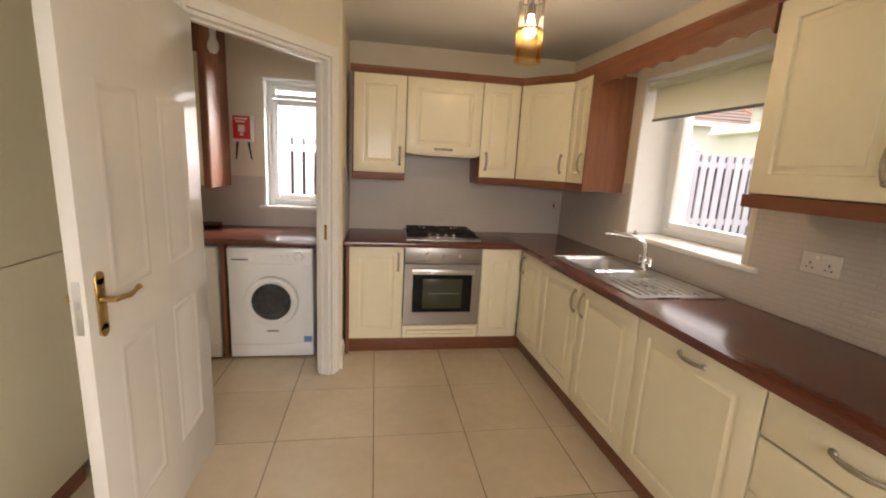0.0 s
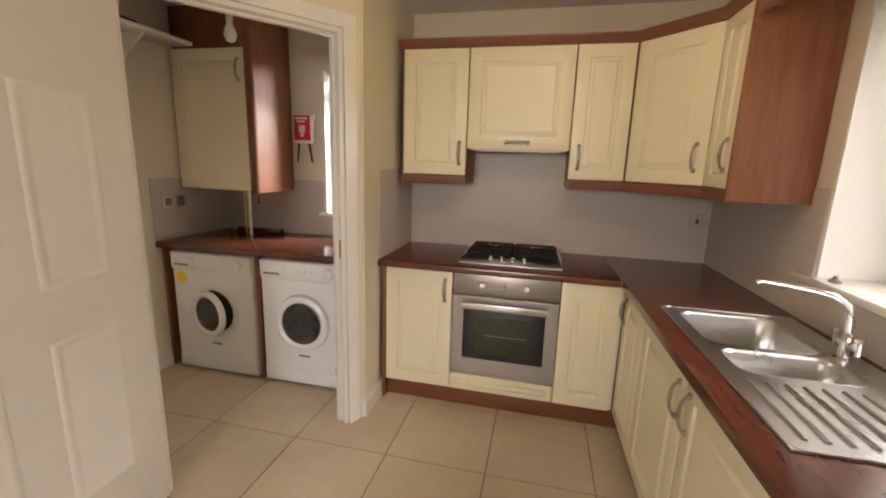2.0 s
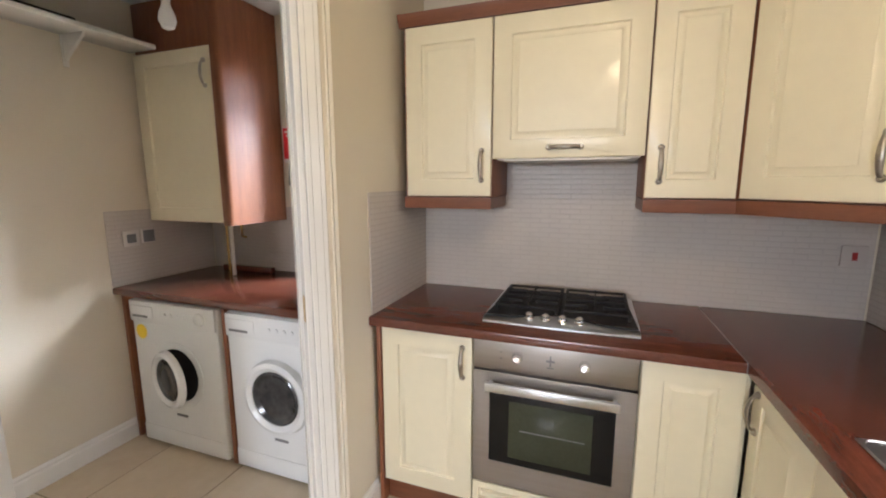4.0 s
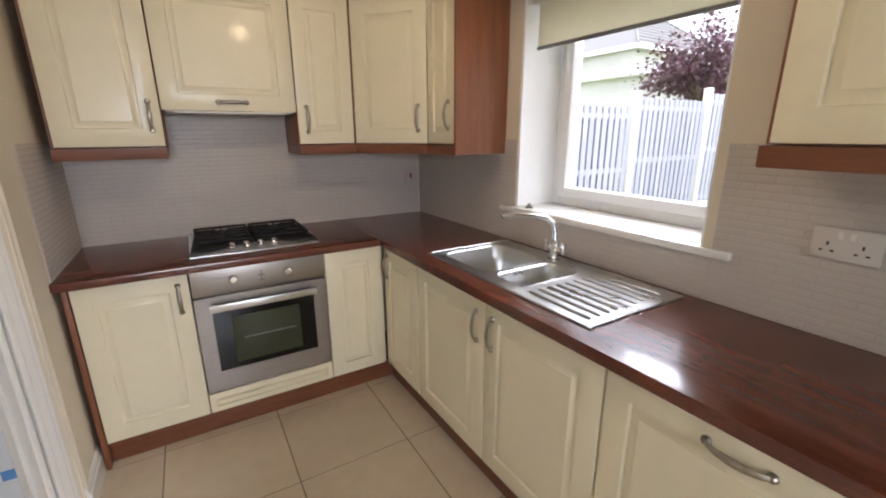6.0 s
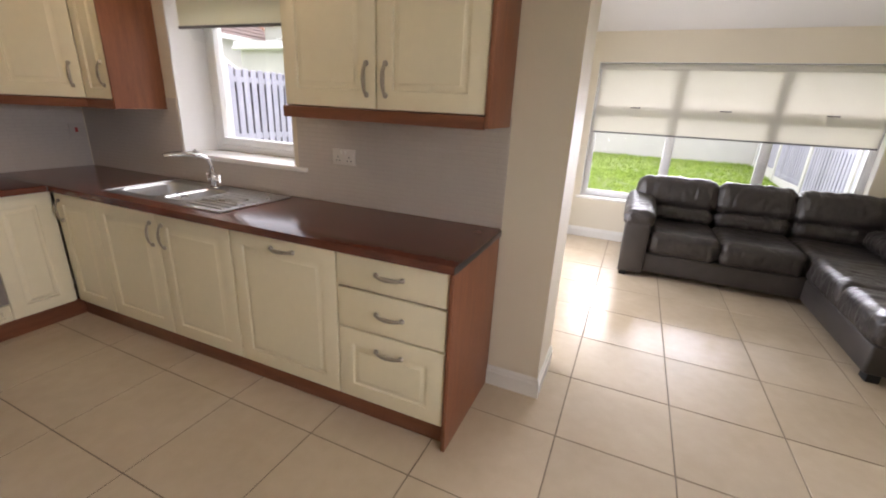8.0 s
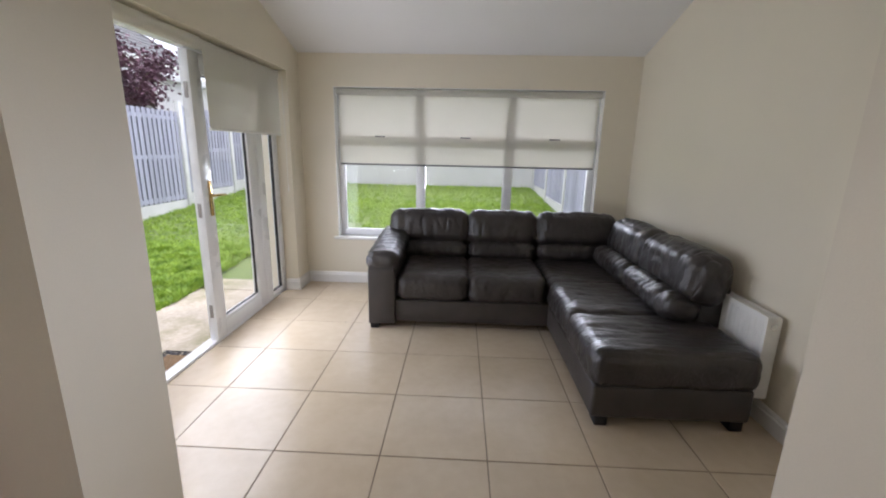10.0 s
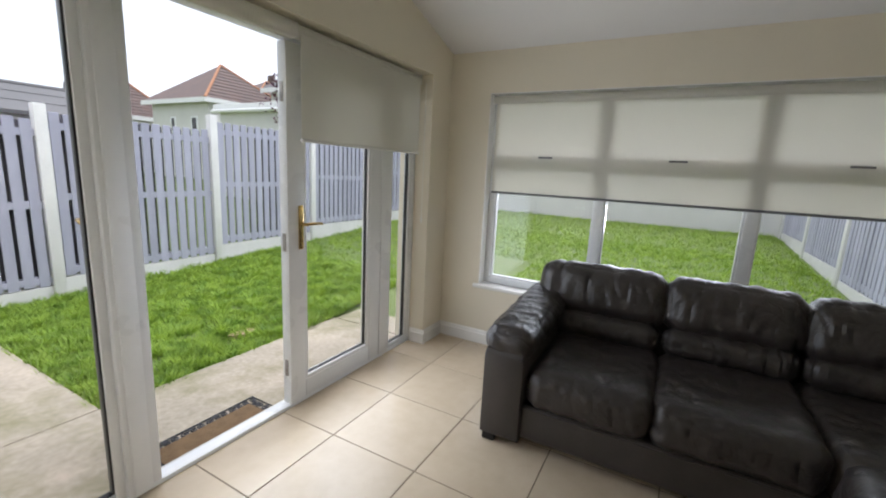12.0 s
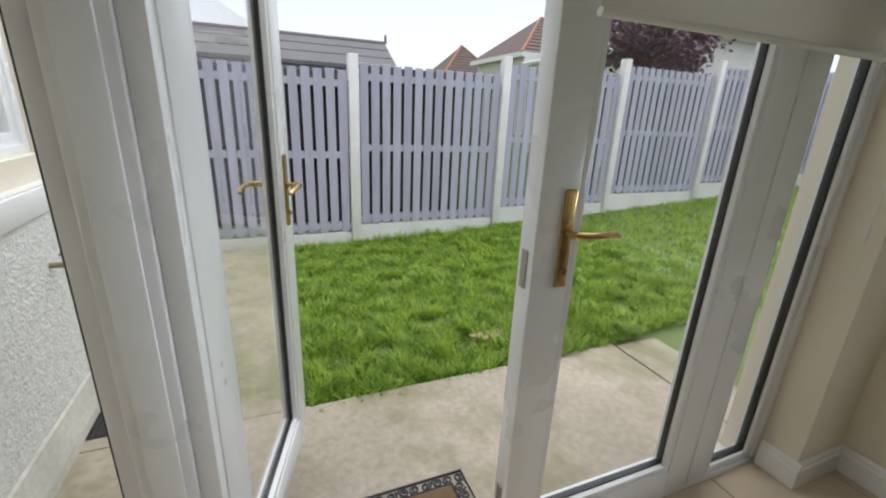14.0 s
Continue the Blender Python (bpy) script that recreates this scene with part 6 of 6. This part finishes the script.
# neighbours
def hip_house(x0, x1, y0, y1, ze, za, roof, label, ridge=0.0, windows=(), side_windows=()):
    """A rendered house with a hipped roof; ridge: half the ridge's length along x."""
    t = thing("house", ((x0 + x1) / 2, (y0 + y1) / 2, -0.2), label, "house", "neighbouring houses")
    part("wall", box(x0, x1, y0, y1, -0.2, ze), RENDER, t, smooth=False)
    cx, cy, o = (x0 + x1) / 2, (y0 + y1) / 2, 0.35
    bm = bmesh.new()
    e = [bm.verts.new(p) for p in ((x0 - o, y0 - o, ze), (x1 + o, y0 - o, ze), (x1 + o, y1 + o, ze), (x0 - o, y1 + o, ze))]
    rx = ridge
    a, b = bm.verts.new((cx - max(rx, 0.05), cy, za)), bm.verts.new((cx + max(rx, 0.05), cy, za))
    for f in ((e[0], e[1], b, a), (e[1], e[2], b), (e[2], e[3], a, b), (e[3], e[0], a), (e[3], e[2], e[1], e[0])):
        bm.faces.new(f)
    rf = part("roof", bm, roof, t, smooth=False)
    steps = 11
    for k in range(1, steps):
        f = k / steps
        p = [(x0 - o + (cx - max(rx, 0.05) - x0 + o) * f, y0 - o + (cy - y0 + o) * f, ze + (za - ze) * f), (x1 + o + (cx + max(rx, 0.05) - x1 - o) * f, y0 - o + (cy - y0 + o) * f, ze + (za - ze) * f)]
        part("tile_course", tube([(p[0][0], p[0][1], p[0][2] + 0.01), (p[1][0], p[1][1], p[1][2] + 0.01)], 0.03, 5), roof, rf)
    RM = RIDGE if roof is ROOFM else ROOFG
    for p, q in (((x0 - o, y0 - o, ze), (cx - max(rx, 0.05), cy, za)), ((x1 + o, y0 - o, ze), (cx + max(rx, 0.05), cy, za)), ((cx - max(rx, 0.05), cy, za), (cx + max(rx, 0.05), cy, za))):
        part("ridge", tube([p, q], 0.07, 8), RM, rf, "row of ridge tiles")
    part("fascia", joined(box(x0 - o, x1 + o, y0 - o - 0.03, y0 - o, ze - 0.2, ze + 0.02), box(x0 - o - 0.03, x0 - o, y0 - o, y1 + o, ze - 0.2, ze + 0.02)), FASCIA, t, smooth=False)
    for wx, wz, ww, wh in windows:
        w = part("window", frame_bm("y", y0 - 0.04, y0 + 0.01, wx, wx + ww, wz, wz + wh, 0.08), PVC, t)
        part("pane", box(wx + 0.07, wx + ww - 0.07, y0 - 0.02, y0 - 0.01, wz + 0.07, wz + wh - 0.07), DARK, w, smooth=False)
    for wy, wz, ww, wh in side_windows:
        w = part("window", frame_bm("x", x0 - 0.04, x0 + 0.01, wy, wy + ww, wz, wz + wh, 0.08), PVC, t)
        part("pane", box(x0 - 0.02, x0 - 0.01, wy + 0.07, wy + ww - 0.07, wz + 0.07, wz + wh - 0.07), DARK, w, smooth=False)
    return t


hip_house(13.93, 17.37, 26.55, 29.85, 3.6, 5.64, ROOFM, "white house with a small brown hipped roof and orange ridges", 0.0)
hip_house(15.09, 19.91, 19.42, 24.35, 4.3, 6.5, ROOFM, "white two-storey house with a brown hipped roof and orange ridges", 0.0, (), [(20.3, 2.6, 0.55, 0.9), (22.2, 2.7, 0.45, 0.8)])
h5 = hip_house(25.65, 34.35, 29.45, 34.6, 6.45, 8.4, ROOFM, "large white house with a brown hipped roof and a chimney", 1.5)
part("chimney", box(28.9, 29.3, 31.7, 32.3, 8.0, 9.0, 0.02), ROOFM, h5, "brown chimney stack")
hip_house(18.05, 25.0, 13.9, 18.55, 5.2, 7.4, ROOFG, "white house with a grey hipped roof and white soffit", 0.8, (), [(14.6, 3.6, 1.6, 0.8), (16.9, 3.6, 0.9, 0.8)])
sd = thing("shed", (2.4, 6.1, -0.2), "low shed with a grey tiled gable roof behind the fence", "shed")
part("wall", box(0.1, 4.62, 5.6, 6.6, -0.2, 1.85), RENDER, sd, smooth=False)
part("roof", prism([(5.48, 1.86), (6.1, 2.205), (6.72, 1.86), (6.72, 1.82), (6.1, 2.15), (5.48, 1.82)], lambda u, v, d: (d, u, v), 0.0, 4.74), ROOFG, sd, smooth=False)
for f in (0.34, 0.67):
    part("tile_course", box(0.0, 4.74, 5.48 + 0.62 * f - 0.004, 5.48 + 0.62 * f + 0.02, 1.862 + 0.345 * f - 0.01, 1.862 + 0.345 * f + 0.006), ROOFG, sd, smooth=False)
part("ridge", tube([(0.0, 6.1, 2.2), (4.75, 6.1, 2.2)], 0.03, 8), ROOFG, sd, "grey ridge tiles")
part("verge", joined(tube([(4.745, 5.48, 1.86), (4.745, 6.1, 2.2)], 0.018, 6), tube([(4.745, 6.1, 2.2), (4.745, 6.72, 1.86)], 0.018, 6)), FASCIA, sd, "pale verge trim")
part("finial", tube([(4.74, 6.1, 2.2), (4.74, 6.1, 2.31)], [0.022, 0.012], 8), ROOFG, sd)
gg = thing("garage", (13.2, 9.5, -0.2), "low white flat-roofed garage behind the fence", "garage")
part("wall", box(11.3, 14.0, 6.6, 12.8, -0.2, 3.0), RENDER, gg, smooth=False)
part("roof", box(11.15, 14.15, 6.45, 12.95, 3.0, 3.22, 0.01), FASCIA, gg)
part("gutter", tube([(11.12, 6.45, 3.0), (11.12, 12.95, 3.0)], 0.06, 8), FASCIA, gg)

# purple-leaved tree over the fence
def tree(x, y, z0, spread, top, leafmat, barkmat, label, seed, leaves=5600, low=2.2):
    r = random.Random(seed)
    t = thing("tree", (x, y, z0), label, "tree")
    tr = tube([(x, y, z0), (x + 0.03, y, z0 + 0.9), (x - 0.02, y + 0.03, z0 + 1.7), (x, y, low + 0.1)], [0.09, 0.075, 0.06, 0.05], 9)
    tips = []
    for k in range(13):
        a = k * 2.4 + r.uniform(-0.4, 0.4)
        d = spread * r.uniform(0.5, 1.0)
        e = Vector((x + d * math.cos(a), y + d * 0.7 * math.sin(a), low + (top - low) * r.uniform(0.15, 1.0)))
        s = Vector((x, y, low - 0.4 + 0.5 * r.random()))
        mid = s.lerp(e, 0.5) + Vector((0, 0, 0.15))
        tube([s, mid, e], [0.03, 0.02, 0.006], 6, tr)
        tips += [(s.lerp(e, f) + Vector((0, 0, 0.25 * f * (1 - f) * 2)), 0.07 + 0.15 * f) for f in (0.45, 0.6, 0.75, 0.9, 1.0)]
    part("trunk", tr, barkmat, t)
    lv = bmesh.new()
    for k in range(leaves):
        c, s = tips[k % len(tips)]
        p = c + Vector((r.gauss(0, s), r.gauss(0, s * 0.8), r.gauss(0, s * 0.6)))
        m = Matrix.Translation(p) @ Euler((r.uniform(-1.2, 1.2), r.uniform(-1.2, 1.2), r.uniform(0, 6.28))).to_matrix().to_4x4()
        l = r.uniform(0.05, 0.095)
        v = [lv.verts.new(m @ Vector(q)) for q in ((0, 0, 0), (l * 0.45, l * 0.5, 0.006), (0, l * 1.3, -0.01), (-l * 0.45, l * 0.5, 0.006))]
        lv.faces.new((v[0], v[1], v[2]))
        lv.faces.new((v[0], v[2], v[3]))
    c = part("crown", lv, leafmat, t, "", smooth=False)
    return t


BARK = mat("brown_bark", (0.12, 0.085, 0.06), 0.9, var=0.3, fine=40, bump=0.5)
tree(9.9, 6.25, -0.1, 1.75, 3.45, mat("purple_leaf", (0.16, 0.07, 0.10), 0.5, scale=2, fine=8, bump=0, col2=(0.07, 0.03, 0.05)), BARK, "purple-leaved plum tree leaning over the fence", 7)
def bush(x, y, z, s, seed):
    r = random.Random(seed)
    t = thing("bush", (x, y, z), "rounded green garden bush by the end wall", "bush")
    st = None
    lv = bmesh.new()
    for k in range(7):
        a = k * 0.9
        st = tube([(x, y, z), (x + s * 0.3 * math.cos(a), y + s * 0.3 * math.sin(a), z + s * 0.6)], [0.02, 0.008], 5, st)
    part("stems", st, BARK, t)
    for k in range(1500):
        d = Vector((r.gauss(0, 1), r.gauss(0, 1), r.gauss(0, 0.9))).normalized() * s * r.uniform(0.45, 0.72) * (1 + 0.25 * math.sin(k * 0.7))
        p = Vector((x, y, z + s * 0.75)) + d
        l = r.uniform(0.05, 0.09)
        m = Matrix.Translation(p) @ Euler((r.uniform(-1.2, 1.2), r.uniform(-1.2, 1.2), r.uniform(0, 6.28))).to_matrix().to_4x4()
        v = [lv.verts.new(m @ Vector(q)) for q in ((0, 0, 0), (l * 0.5, l * 0.6, 0), (0, l * 1.3, 0), (-l * 0.5, l * 0.6, 0))]
        lv.faces.new(v)
    part("foliage", lv, mat("bush_leaf", (0.08, 0.15, 0.03), 0.55, scale=3, fine=9, bump=0, col2=(0.03, 0.07, 0.015)), t, smooth=False)


bush(15.0, -2.2, 0.40, 0.75, 3)

# ---- floor tiles, one by one ----
G, TX, TY = 0.522, 0.056, 2.609
floor = structure("floor", joined(box(XL - 0.05, 2.144, YN - 0.05, YB + 0.03, -0.1, -0.0025), box(2.146, XE + 0.05, YS - 0.05, DY + 0.05, -0.1, -0.0025)), GROUT, "beige ceramic tiled floor with brown joints", "floor")


def tile_bm(w, d):
    return box(-w / 2, w / 2, -d / 2, d / 2, -0.02, 0.0, 0.0016, seg=1)


FULL = mesh_of("tile", tile_bm(G - 0.0055, G - 0.0055), TILE, False)
for x0, x1, y0, y1 in ((XL - 0.03, TX + 4 * G, YN - 0.03, YB + 0.02), (TX + 4 * G, XE + 0.03, YS - 0.03, DY + 0.045)):
    i0, i1 = math.floor((x0 - TX) / G), math.ceil((x1 - TX) / G)
    j0, j1 = math.floor((y0 - TY) / G), math.ceil((y1 - TY) / G)
    for i in range(i0, i1):
        for j in range(j0, j1):
            a, b = max(TX + i * G, x0), min(TX + (i + 1) * G, x1)
            c, d = max(TY + j * G, y0), min(TY + (j + 1) * G, y1)
            if b - a < 0.02 or d - c < 0.02:
                continue
            whole = b - a > G - 0.001 and d - c > G - 0.001
            t = new("tile", FULL if whole else mesh_of("tile", tile_bm(b - a - 0.0055, d - c - 0.0055), TILE, False))
            t.parent = floor
            t.location = ((a + b) / 2, (c + d) / 2, 0)
